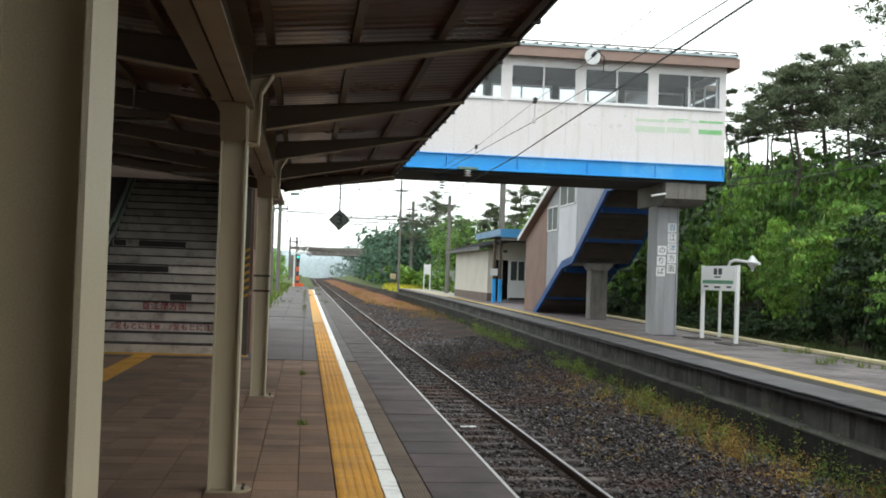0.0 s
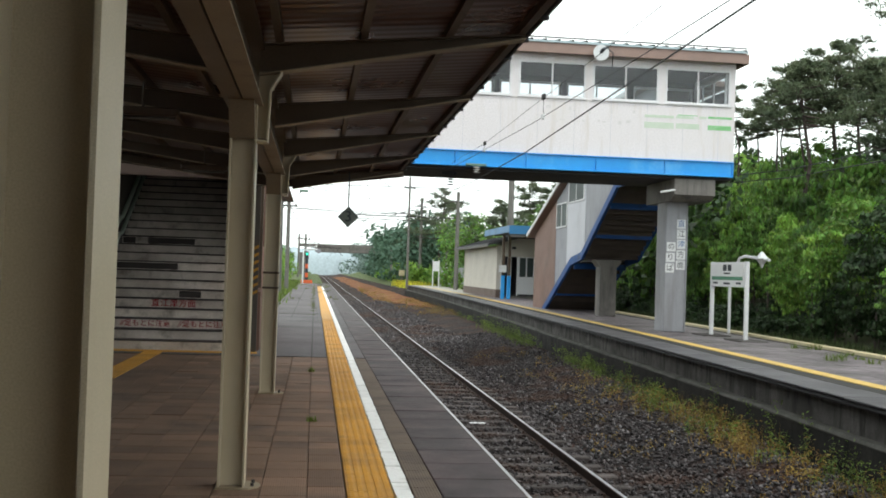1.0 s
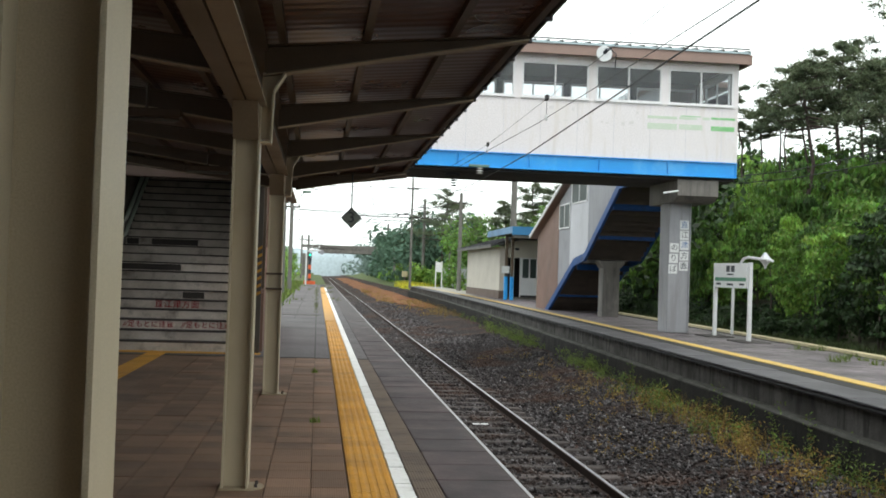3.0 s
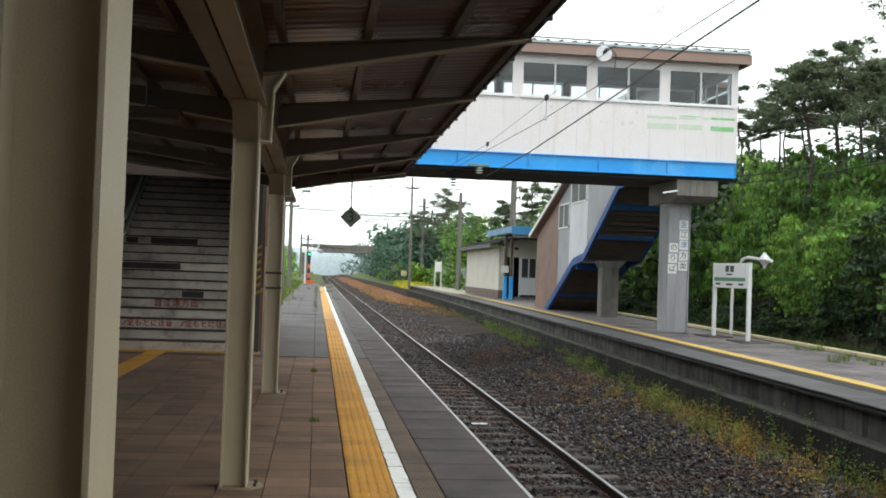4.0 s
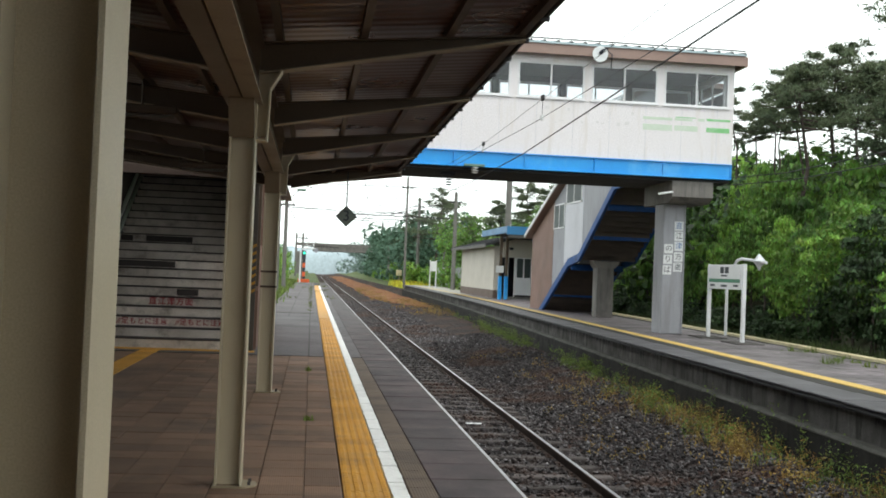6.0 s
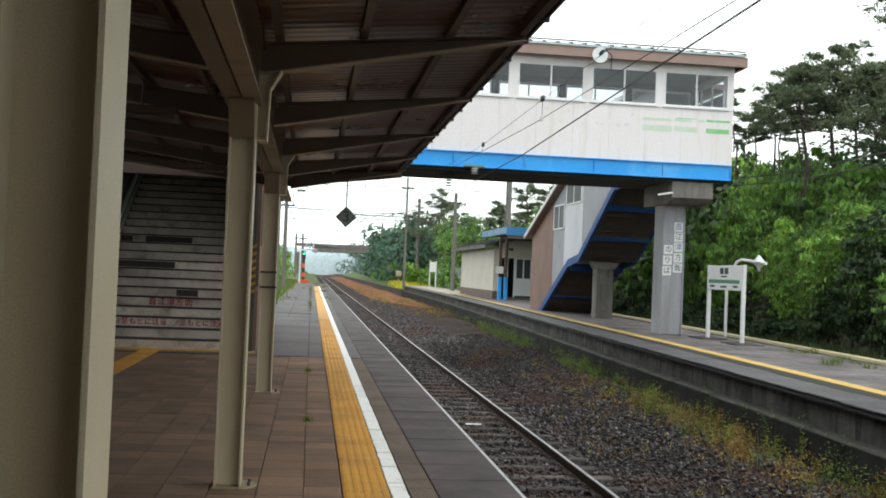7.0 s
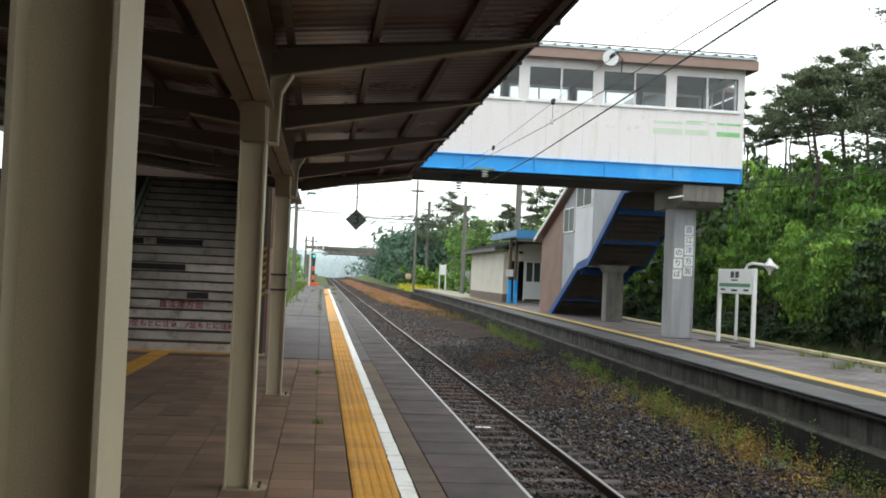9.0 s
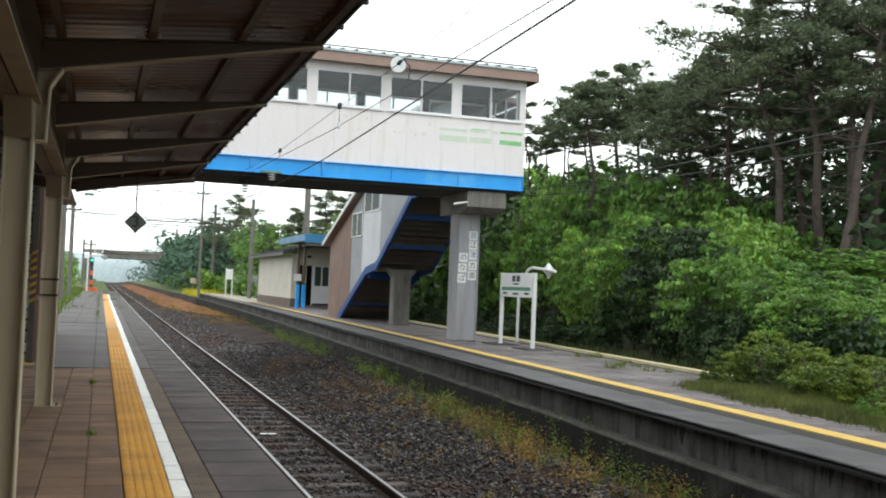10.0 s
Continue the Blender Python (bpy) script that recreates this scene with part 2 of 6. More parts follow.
    "soil": mat("bank_soil", (0.075, 0.065, 0.04), (0.05, 0.055, 0.028), 0.8, 0.95, fine=14, bump=0.7, bump_dist=0.05, stain=(0.045, 0.075, 0.02), stain_scale=0.5),
    "grass_ground": mat("rough_grass", (0.10, 0.13, 0.035), (0.06, 0.10, 0.025), 0.4, 0.95, fine=10, bump=0.8, bump_dist=0.08, stain=(0.16, 0.14, 0.06), stain_scale=0.2),
    "bark": mat("grey_pine_bark", (0.14, 0.112, 0.10), (0.07, 0.055, 0.050), 4, 0.9, fine=25, bump=0.8, bump_dist=0.03, spec=0.2),
    "leaf": leaf_mat("broad_leaves", (0.215, 0.40, 0.062), (0.044, 0.100, 0.023)),
    "leaf_light": leaf_mat("young_leaves", (0.305, 0.50, 0.075), (0.085, 0.185, 0.034)),
    # broad leaves again, with the bank's shade put into the colour
    "leaf_shaded": leaf_mat("shaded_leaves", (0.052, 0.105, 0.026), (0.014, 0.034, 0.010), 0.6, 0.2),
    "shrub_leaf": leaf_mat("hedge_leaves", (0.20, 0.275, 0.022), (0.044, 0.078, 0.011)),
    "olive_grass": leaf_mat("olive_grass", (0.165, 0.19, 0.042), (0.07, 0.085, 0.022), 0.7, 0.3),
    # grass at the bank's foot, its shade painted into the colour
    "shade_grass": leaf_mat("shaded_bank_grass", (0.085, 0.12, 0.03), (0.04, 0.06, 0.018), 0.7, 0.25),
    # distance haze is painted into the next three base colours
    "mist_leaf": mat("haze_tinted_leaves", (0.26, 0.34, 0.31), (0.20, 0.28, 0.25), 0.05, 0.95, bump=0, fine=0.6, spec=0.1),
    "mist_ridge": mat("haze_tinted_wood", (0.47, 0.55, 0.59), (0.42, 0.50, 0.54), 0.08, 1.0, bump=0, fine=0.9, spec=0.0),
    "far_leaf": leaf_mat("hazed_far_leaves", (0.115, 0.205, 0.135), (0.08, 0.145, 0.10), 0.9, 0.3),
    "needle": leaf_mat("pine_needles", (0.175, 0.21, 0.112), (0.082, 0.112, 0.066), 0.7, 0.35),
    "ledge_face": mat("dark_ledge_concrete", (0.040, 0.037, 0.035), (0.020, 0.019, 0.018), 1.8, 0.9, fine=40, bump=0.5, stain=(0.062, 0.058, 0.05), stain_scale=1.2, spec=0.15, streak=(0.012, 0.012, 0.011)),
    # the coping's shadow painted as black concrete; the wall's stains share it
    "lip": mat("shadow_and_stain_black", (0.022, 0.020, 0.021), (0.012, 0.011, 0.012), 2.0, 0.7, fine=40, bump=0.4, spec=0.2),
    "moss_top": mat("pale_mossy_concrete", (0.125, 0.12, 0.108), (0.045, 0.044, 0.038), 2.2, 0.85, fine=30, stain=(0.025, 0.028, 0.018), stain_scale=1.6, spec=0.2),
    "dry_grass": leaf_mat("dry_weeds", (0.38, 0.235, 0.06), (0.19, 0.14, 0.04), 0.8, 0.3),
    "weed": leaf_mat("green_weeds", (0.20, 0.27, 0.05), (0.09, 0.135, 0.03), 0.7, 0.3),
    "yellow_flower": leaf_mat("yellow_flowers", (0.72, 0.62, 0.04), (0.42, 0.44, 0.05), 0.7, 0.3),
    # blue haze put into the hills' base colour
    "haze_hill": mat("haze_tinted_hills", (0.46, 0.56, 0.62), (0.40, 0.50, 0.56), 0.01, 1.0, bump=0, spec=0.0),
    "lampglow": mat("green_signal_lens", (0.02, 0.4, 0.25), (0.02, 0.35, 0.2), 3, 0.3, bump=0),
    # the gloom inside passage and shed is put into this colour
    "dark_inside": mat("interior_gloom", (0.075, 0.075, 0.095), (0.055, 0.055, 0.07), 1.5, 0.8),
    "reflector": mat("dish_metal", (0.72, 0.74, 0.75), (0.6, 0.62, 0.63), 3, 0.35, metal=0.3, bump=0.02),
}


def glass(name, tint, rough=0.03):
    m = bpy.data.materials.new(name)
    m.use_nodes = True
    b = m.node_tree.nodes["Principled BSDF"]
    b.inputs["Base Color"].default_value = (*tint, 1)
    b.inputs["Roughness"].default_value = rough
    b.inputs["Transmission Weight"].default_value = 1.0
    b.inputs["IOR"].default_value = 1.45
    return m


M["glass"] = glass("window_glass", (0.80, 0.84, 0.86))
em = M["lampglow"].node_tree.nodes["Principled BSDF"]
em.inputs["Emission Color"].default_value = (0.05, 1.0, 0.6, 1)
em.inputs["Emission Strength"].default_value = 1.5


def rusty_drift(m, colour, scale, lo, hi):
    """Drifts of brake dust and rusty soil over stones."""
    n, l = m.node_tree.nodes, m.node_tree.links
    sock = n["Principled BSDF"].inputs["Base Color"]
    was = sock.links[0].from_socket
    geo = n.new("ShaderNodeNewGeometry")
    t = n.new("ShaderNodeTexNoise")
    t.inputs["Scale"].default_value = scale
    t.inputs["Detail"].default_value = 6.0
    t.inputs["Roughness"].default_value = 0.65
    l.new(geo.outputs["Position"], t.inputs["Vector"])
    r = n.new("ShaderNodeMapRange")
    r.inputs["From Min"].default_value, r.inputs["From Max"].default_value = lo, hi
    r.inputs["To Max"].default_value = 0.85
    l.new(t.outputs["Fac"], r.inputs["Value"])
    x = n.new("ShaderNodeMix")
    x.data_type = "RGBA"
    l.new(r.outputs["Result"], x.inputs[0])
    l.new(was, x.inputs[6])
    x.inputs[7].default_value = (*colour, 1)
    l.new(x.outputs[2], sock)


def per_stone(m, lo, hi):
    """Each loose stone takes its own brightness."""
    n, l = m.node_tree.nodes, m.node_tree.links
    sock = n["Principled BSDF"].inputs["Base Color"]
    was = sock.links[0].from_socket
    geo = n.new("ShaderNodeNewGeometry")
    v = n.new("ShaderNodeMapRange")
    v.inputs["To Min"].default_value, v.inputs["To Max"].default_value = lo, hi
    l.new(geo.outputs["Random Per Island"], v.inputs["Value"])
    h = n.new("ShaderNodeHueSaturation")
    l.new(v.outputs["Result"], h.inputs["Value"])
    l.new(was, h.inputs["Color"])
    l.new(h.outputs["Color"], sock)


per_stone(M["ballast"], 0.3, 1.75)
rusty_drift(M["ballast"], (0.075, 0.042, 0.03), 0.45, 0.52, 0.64)
def blockwork(m, width, height, lo):
    """Small paving blocks with dark joints laid over a material's colour."""
    n, l = m.node_tree.nodes, m.node_tree.links
    sock = n["Principled BSDF"].inputs["Base Color"]
    was = sock.links[0].from_socket
    geo = n.new("ShaderNodeNewGeometry")
    b = n.new("ShaderNodeTexBrick")
    b.inputs["Scale"].default_value = 1.0
    b.inputs["Brick Width"].default_value = width
    b.inputs["Row Height"].default_value = height
    b.inputs["Mortar Size"].default_value = 0.009
    b.inputs["Color1"].default_value = (1.25, 1.22, 1.25, 1)
    b.inputs["Color2"].default_value = (0.8, 0.8, 0.8, 1)
    b.inputs["Mortar"].default_value = (lo, lo, lo, 1)
    l.new(geo.outputs["Position"], b.inputs["Vector"])
    x = n.new("ShaderNodeMix")
    x.data_type = "RGBA"
    x.blend_type = "MULTIPLY"
    x.inputs[0].default_value = 1.0
    l.new(was, x.inputs[6])
    l.new(b.outputs["Color"], x.inputs[7])
    l.new(x.outputs[2], sock)


blockwork(M["far_slab"], 0.24, 0.16, 0.35)
rusty_drift(M["ballast_bed"], (0.065, 0.036, 0.026), 0.45, 0.50, 0.62)


# ---- building helpers ----
def box(bm, x0, x1, y0, y1, z0, z1, bev=0.0):
    r = bmesh.ops.create_cube(bm, size=1.0)
    bmesh.ops.transform(bm, verts=r["verts"], matrix=Matrix.Translation(((x0 + x1) / 2, (y0 + y1) / 2, (z0 + z1) / 2)) @ Matrix.Diagonal((x1 - x0, y1 - y0, z1 - z0, 1)))
    if bev:
        es = list({e for v in r["verts"] for e in v.link_edges})
        bmesh.ops.bevel(bm, geom=es, offset=bev, segments=1, affect="EDGES")
    return bm


def B(*boxes, bev=0.0):
    bm = bmesh.new()
    for b in boxes:
        box(bm, *b, bev=bev)
    return bm


def prism(bm, pts, axis, a, b):
    """Extrudes a closed outline (pairs) along an axis from a to b."""
    def at(p, v):
        return {"x": (v, p[0], p[1]), "y": (p[0], v, p[1]), "z": (p[0], p[1], v)}[axis]
    lo = [bm.verts.new(at(p, a)) for p in pts]
    hi = [bm.verts.new(at(p, b)) for p in pts]
    n = len(pts)
    bm.faces.new(lo)
    bm.faces.new(hi[::-1])
    for i in range(n):
        bm.faces.new((lo[i], hi[i], hi[(i + 1) % n], lo[(i + 1) % n]))
    bmesh.ops.recalc_face_normals(bm, faces=bm.faces)
    return bm


def P(pts, axis, a, b):
    return prism(bmesh.new(), pts, axis, a, b)


def tube(bm, pts, r, sides=8):
    """A round bar along a line of points; r may be one radius or one for each point."""
    pts = [Vector(p) for p in pts]
    rs = r if isinstance(r, (list, tuple)) else [r] * len(pts)
    rings = []
    for i, p in enumerate(pts):
        d = (pts[min(i + 1, len(pts) - 1)] - pts[max(i - 1, 0)]).normalized()
        u = d.cross(Vector((0, 0, 1)) if abs(d.z) < 0.9 else Vector((1, 0, 0))).normalized()
        w = d.cross(u)
        rings.append([bm.verts.new(p + (u * math.cos(k * math.tau / sides) + w * math.sin(k * math.tau / sides)) * rs[i]) for k in range(sides)])
    for ra, rb in zip(rings, rings[1:]):
        for k in range(sides):
            bm.faces.new((ra[k], ra[(k + 1) % sides], rb[(k + 1) % sides], rb[k]))
    bm.faces.new(rings[0][::-1])
    bm.faces.new(rings[-1])
    return bm


def T(pts, r, sides=8):
    return tube(bmesh.new(), pts, r, sides)


def link_mesh(name, bm, material, smooth=False):
    me = bpy.data.meshes.new(name)
    bmesh.ops.recalc_face_normals(bm, faces=bm.faces)
    bm.to_mesh(me)
    bm.free()
    me.materials.append(material)
    if smooth:
        for p in me.polygons:
            p.use_smooth = True
    return new(name, me)


def part(name, bm, material, parent, label="", smooth=False):
    ob = link_mesh(name, bm, material, smooth)
    ob.parent = parent
    if label:
        tagged(ob, label)
    return ob


def thing(name, at, label, category, group="", kind=""):
    ob = new(name)
    ob.location = at
    ob.empty_display_size = 0.2
    return tagged(ob, label, category, group, kind)


def setting(name, bm, material, label, category, smooth=False):
    return tagged(link_mesh(name, bm, material, smooth), label, category, kind="structure")


def piece(name, me, parent, at, turn=0.0):
    ob = new(name, me)
    ob.parent = parent
    ob.location = at
    ob.rotation_euler = (0, 0, turn)
    return ob


def mesh_of(name, bm, material):
    me = bpy.data.meshes.new(name)
    bmesh.ops.recalc_face_normals(bm, faces=bm.faces)
    bm.to_mesh(me)
    bm.free()
    me.materials.append(material)
    return me


rng_wall = np.random.default_rng(11)

# ---- ground, track bed, platforms ----
RAIL = -1.10          # height of the rail heads below the platform
BED = -1.30
EDGE = 1.42           # our platform's edge
END = 17.4            # end of the canopy


def far_edge(y):
    y = min(max(y, -40.0), 110.0)
    return 6.2 + 0.052 * y - 0.00022 * y * y


def far_back(y):
    return far_edge(y) + 4.0 + 0.012 * min(max(y, 0), 60)


def bed_z(x, y):
    """The track bed, which rises gently to the foot of the far wall."""
    k = min(1.0, max(0.0, (x - 4.5) / max(0.5, far_edge(y) - 0.2 - 4.5)))
    return BED + 0.27 * k * k * (3 - 2 * k) + 0.03 * noise.noise(Vector((x, y * 0.5, 1)))


def ground_z(x, y):
    """Height of the open ground: the track bed, a bank to the right, a meadow to the left."""
    e = far_back(y)
    if x < -5.2 or (x < -1.4 and y > 31):
        return -0.12 + 0.1 * noise.noise(Vector((x * 0.1, y * 0.1, 0)))
    if x < EDGE + 0.1:
        return BED - 0.2 if y < 103 else -0.9 + 0.3 * noise.noise(Vector((x * 0.3, y * 0.1, 2)))
    if x < far_edge(y) + 0.3:
        return bed_z(x, y)
    if x < e:
        return BED if y < 108 else BED + 0.7
    k = min(1.0, (x - e) / 9.0)
    return -0.35 + 2.6 * k * k * (3 - 2 * k) + 0.25 * noise.noise(Vector((x * 0.25, y * 0.25, 3)))


def build_ground():
    xs = [-400, -150, -60, -25, -12, -5.3, -5.1, -3, -1.6, -1.38, 1.3, 1.6, 2.2, 3.0, 3.8, 4.6, 5.0, 5.4, 5.8, 6.2, 6.6, 7.0, 7.4, 7.8, 8.2, 8.8, 10, 11, 12, 13, 14.5, 16, 18, 20, 23, 27, 35, 60, 150, 400]
    ys = [-60, -30, -15, -5] + [i * 2.5 for i in range(0, 50)] + [130, 140, 155, 175, 200, 240, 300, 450, 800, 1500]
    me = bpy.data.meshes.new("ground")
    vs = [(x, y, ground_z(x, y)) for y in ys for x in xs]
    w = len(xs)
    fs = [(j * w + i, j * w + i + 1, (j + 1) * w + i + 1, (j + 1) * w + i) for j in range(len(ys) - 1) for i in range(w - 1)]
    me.from_pydata(vs, [], fs)
    me.materials.append(M["grass_ground"])
    me.materials.append(M["ballast_bed"])
    me.materials.append(M["soil"])
    for p, f in zip(me.polygons, fs):
        c = p.center
        if EDGE < c.x < far_edge(c.y) + 0.6:
            p.material_index = 1
        elif c.x > far_edge(c.y) and c.y < 130:
            p.material_index = 2
        p.use_smooth = True
    return tagged(new("ground", me), "stony track bed with rusty soil, grassy verges and a wooded bank", "ground", kind="structure")


build_ground()


def strip_along(bm, f0, f1, z0, z1, y0, y1, step=4.0):
    """A solid strip between two curves x = f0(y) and x = f1(y)."""
    n = max(1, int((y1 - y0) / step))
    rows = []
    for i in range(n + 1):
        y = y0 + (y1 - y0) * i / n
        rows.append([bm.verts.new(c) for c in ((f0(y), y, z0), (f1(y), y, z0), (f1(y), y, z1), (f0(y), y, z1))])
    for a, b in zip(rows, rows[1:]):
        for k in range(4):
            bm.faces.new((a[k], a[(k + 1) % 4], b[(k + 1) % 4], b[k]))
    bm.faces.new(rows[0][::-1])
    bm.faces.new(rows[-1])
    return bm


def rust_patch():
    """Rust-red soil where a siding was lifted: ragged edges, narrow at its near end."""
    bm = bmesh.new()
    rows = []
    y = 73.0
    while y < 330:
        open_ = min(1.0, (y - 73) / 24.0)
        mid = 8.1 - 0.9 * open_
        half = 0.15 + 1.45 * open_ ** 0.7
        a = mid - half + 0.6 * noise.noise(Vector((1.3, y * 0.35, 0))) + 0.35 * noise.noise(Vector((1.3, y * 1.2, 0)))
        b = min(mid + half + 0.5 * noise.noise(Vector((7.7, y * 0.3, 0))), far_edge(y) - 0.15)
        rows.append([bm.verts.new((a + (b - a) * i / 4, y, bed_z(a + (b - a) * i / 4, y) + 0.04)) for i in range(5)])
        y += 0.8 if y < 90 else 6.0
    for p, q in zip(rows, rows[1:]):
        for i in range(4):
            bm.faces.new((p[i], p[i + 1], q[i + 1], q[i]))
    return setting("rust_soil", bm, M["rust_soil"], "rust-red soil beside the track", "soil", True)


rust_patch()


# our platform: body, paved part under the canopy, wet asphalt past it
setting("platform", B((-5.0, 1.36, -30, 31, -1.55, -0.03), (-1.42, 1.36, 31, 102, -1.55, -0.03)), M["grout"], "brown paved railway platform with a dark concrete edge", "platform")
platform = bpy.data.objects["platform"]
setting("pavement", B((-5.0, 0.24, END, 31, -0.03, 0.0), (-1.4, 0.24, 31, 102, -0.03, 0.0), (0.69, 0.86, END, 102, -0.03, 0.0)), M["wet_asphalt"], "wet grey asphalt of the open platform", "pavement")
edge_strip = setting("platform_edge", B((0.80, EDGE, -30, 102, -0.22, -0.035), (0.87, EDGE, 36, 102, -0.035, -0.004)), M["edge"], "dark worn concrete edge slabs of the platform", "platform edge")

# far platform
far_platform = setting("far_platform", strip_along(bmesh.new(), lambda y: far_edge(y) + 0.10, far_back, -1.6, -0.012, -40, 108), M["wall_concrete"], "far platform with a stained concrete retaining wall", "platform")
far_paving = setting("far_paving", strip_along(bmesh.new(), lambda y: far_edge(y) + 0.66, lambda y: far_back(y) - 0.2, -0.012, 0.0, -40, 108), M["far_paving"], "grey damp block paving of the far platform", "pavement")


def rough_strip(w0, w1, z0, z1, y0, y1, jit, step=0.35):
    """A worn strip along the far wall, whose front and top wander."""
    bm = bmesh.new()
    rows = []
    y = y0
    while y < y1:
        e = far_edge(y)
        d = jit * (noise.noise(Vector((y * 0.9, 0, z1))) + 0.6 * noise.noise(Vector((y * 3.1, 4, z1))))
        u = jit * (noise.noise(Vector((y * 1.3, 9, z1))) + 0.6 * noise.noise(Vector((y * 4.0, 2, z1))))
        rows.append([bm.verts.new(c) for c in ((e + w0 + d, y, z0), (e + w0 + d, y, z1 - 0.035 + u), (e + w0 + 0.04 + d, y, z1 + u), (e + w1, y, z1 + 0.006 + u * 0.5), (e + w1, y, z0))])
        y += step if y < 40 else 2.0
    for a, b in zip(rows, rows[1:]):
        for k in range(5):
            bm.faces.new((a[k], a[(k + 1) % 5], b[(k + 1) % 5], b[k]))
    bm.faces.new(rows[0][::-1])
    bm.faces.new(rows[-1])
    return bm


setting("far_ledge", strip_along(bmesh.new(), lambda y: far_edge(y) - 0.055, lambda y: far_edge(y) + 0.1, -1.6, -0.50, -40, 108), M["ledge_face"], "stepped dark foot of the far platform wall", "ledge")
setting("ledge_top", rough_strip(-0.065, 0.11, -0.52, -0.462, -40, 108, 0.016), M["moss_top"], "pale crumbling top of the wall's ledge", "ledge")
# the lip's black colour is the shadow under the coping
setting("platform_lip", rough_strip(-0.03, 0.11, -0.09, -0.03, -40, 108, 0.012), M["lip"], "overhanging lip of the far platform with its shadow painted black", "lip")
# black runs below the lip, each with its own length
runs = bmesh.new()
y = 6.5
while y < 60:
    if noise.noise(Vector((y * 0.5, 3, 8))) > -0.15:
        a, w = y, rng_wall.uniform(0.04, 0.22)
        n = 5
        ups = [far_edge(a + w * k / n) + 0.094 for k in range(n + 1)]
        lows = [-0.11 - rng_wall.random() ** 2 * 0.26 for _ in range(n + 1)]
        hi = [runs.verts.new((ups[k], a + w * k / n, -0.085)) for k in range(n + 1)]
        lo = [runs.verts.new((ups[k], a + w * k / n, lows[k])) for k in range(n + 1)]
        for k in range(n):
            runs.faces.new((hi[k], hi[k + 1], lo[k + 1], lo[k]))
    y += rng_wall.uniform(0.12, 0.5)
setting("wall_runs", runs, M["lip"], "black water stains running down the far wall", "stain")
# pale sheet that paints the sky's sheen on the farther paving
setting("pale_paving", strip_along(bmesh.new(), lambda y: far_edge(y) + 0.7, lambda y: far_back(y) - 0.22, 0.0, 0.0115, 71.8, 108), M["sheen_concrete"], "paving of the far platform's farther end with sky sheen painted pale", "pavement")
setting("yellow_line", strip_along(bmesh.new(), lambda y: far_edge(y) + 1.0, lambda y: far_edge(y) + 1.27, 0.0, 0.013, -40, 105, 2.0), M["yellow_paint"], "yellow warning line along the far platform", "line")
setting("pale_line", strip_along(bmesh.new(), lambda y: far_back(y) - 0.25, far_back, -0.012, 0.06, 17, 105, 2.0), M["pale_paint"], "pale worn kerb line at the back of the far platform", "kerb")


# ---- track ----
def rail_at(x, name_label):
    t = thing("rail", (x, 0, RAIL), name_label, "rail", "running rails", "structure")
    prof = [(-0.064, -0.153), (0.064, -0.153), (0.064, -0.14), (0.012, -0.125), (0.010, -0.045), (0.032, -0.035), (0.032, -0.004), (-0.032, -0.004), (-0.032, -0.035), (-0.010, -0.045), (-0.012, -0.125), (-0.064, -0.14)]
    part("rail_body", P(prof, "y", -10, 400), M["rail_side"], t)
    part("rail_head", B((-0.019, 0.021, -10, 400, -0.004, 0.0)), M["rail_top"], t, "polished steel running surface")


rail_at(2.53, "worn steel rail with a polished head on the ballast")
rail_at(3.66, "worn steel rail with a polished head on the ballast")


# ---- canopy over our platform ----
CX = -0.49            # line of the columns


def roof_z(x):
    """Underside of the deck: a shallow V that rises from the columns to both eaves."""
    return 2.95 + 0.092 * abs(x - CX)


def h_column(y, first):
    t = thing("canopy_column", (CX - (0.014 if first else 0), y, 0), "beige painted steel H-section canopy column", "column", "canopy columns")
    w, d = 0.085, 0.105
    if first:
        w, d = 0.098, 0.125
    part("flange", B((w - 0.012, w, -d, d, 0.012, 2.488)), M["beige_steel"], t)
    part("flange", B((-w, -w + 0.012, -d, d, 0.012, 2.488)), M["beige_steel"], t)
    part("web", B((-w + 0.012, w - 0.012, -0.03, -0.02, 0.012, 2.488)), M["beige_steel"], t)
    part("base_plate", P([(-w - 0.012, -d - 0.012), (w + 0.03, -d - 0.012), (w + 0.085, -d * 0.6), (w + 0.10, 0.0), (w + 0.085, d * 0.6), (w + 0.03, d + 0.012), (-w - 0.012, d + 0.012)], "z", 0.0, 0.014), M["beige_dim"], t)
    for sy in (-0.055, 0.055):
        part("bolt", T([(w + 0.05, sy, 0.014), (w + 0.05, sy, 0.034)], 0.012, 6), M["rust_dark"], t)
    # tapered gusset with a flange, towards the track
    part("gusset", P([(w, 2.28), (w + 0.06, 2.28), (w + 0.07, 2.6), (w + 0.14, 2.72), (w, 2.72)], "y", -0.006, 0.006), M["beige_steel"], t)
    part("gusset_flange", P([(w + 0.06, 2.26), (w + 0.072, 2.26), (w + 0.082, 2.595), (w + 0.152, 2.715), (w + 0.14, 2.72), (w + 0.07, 2.6)], "y", -0.07, 0.07), M["beige_steel"], t)
    part("gusset_foot", B((w, w + 0.072, -0.07, 0.07, 2.25, 2.262)), M["beige_steel"], t)
    return t


# columns at negative y are unseen, added with the lengthened roof
for y in (-13.4, -8.2, -3.0, 2.14, 7.08, 12.3):
    h_column(y, y == 2.14)


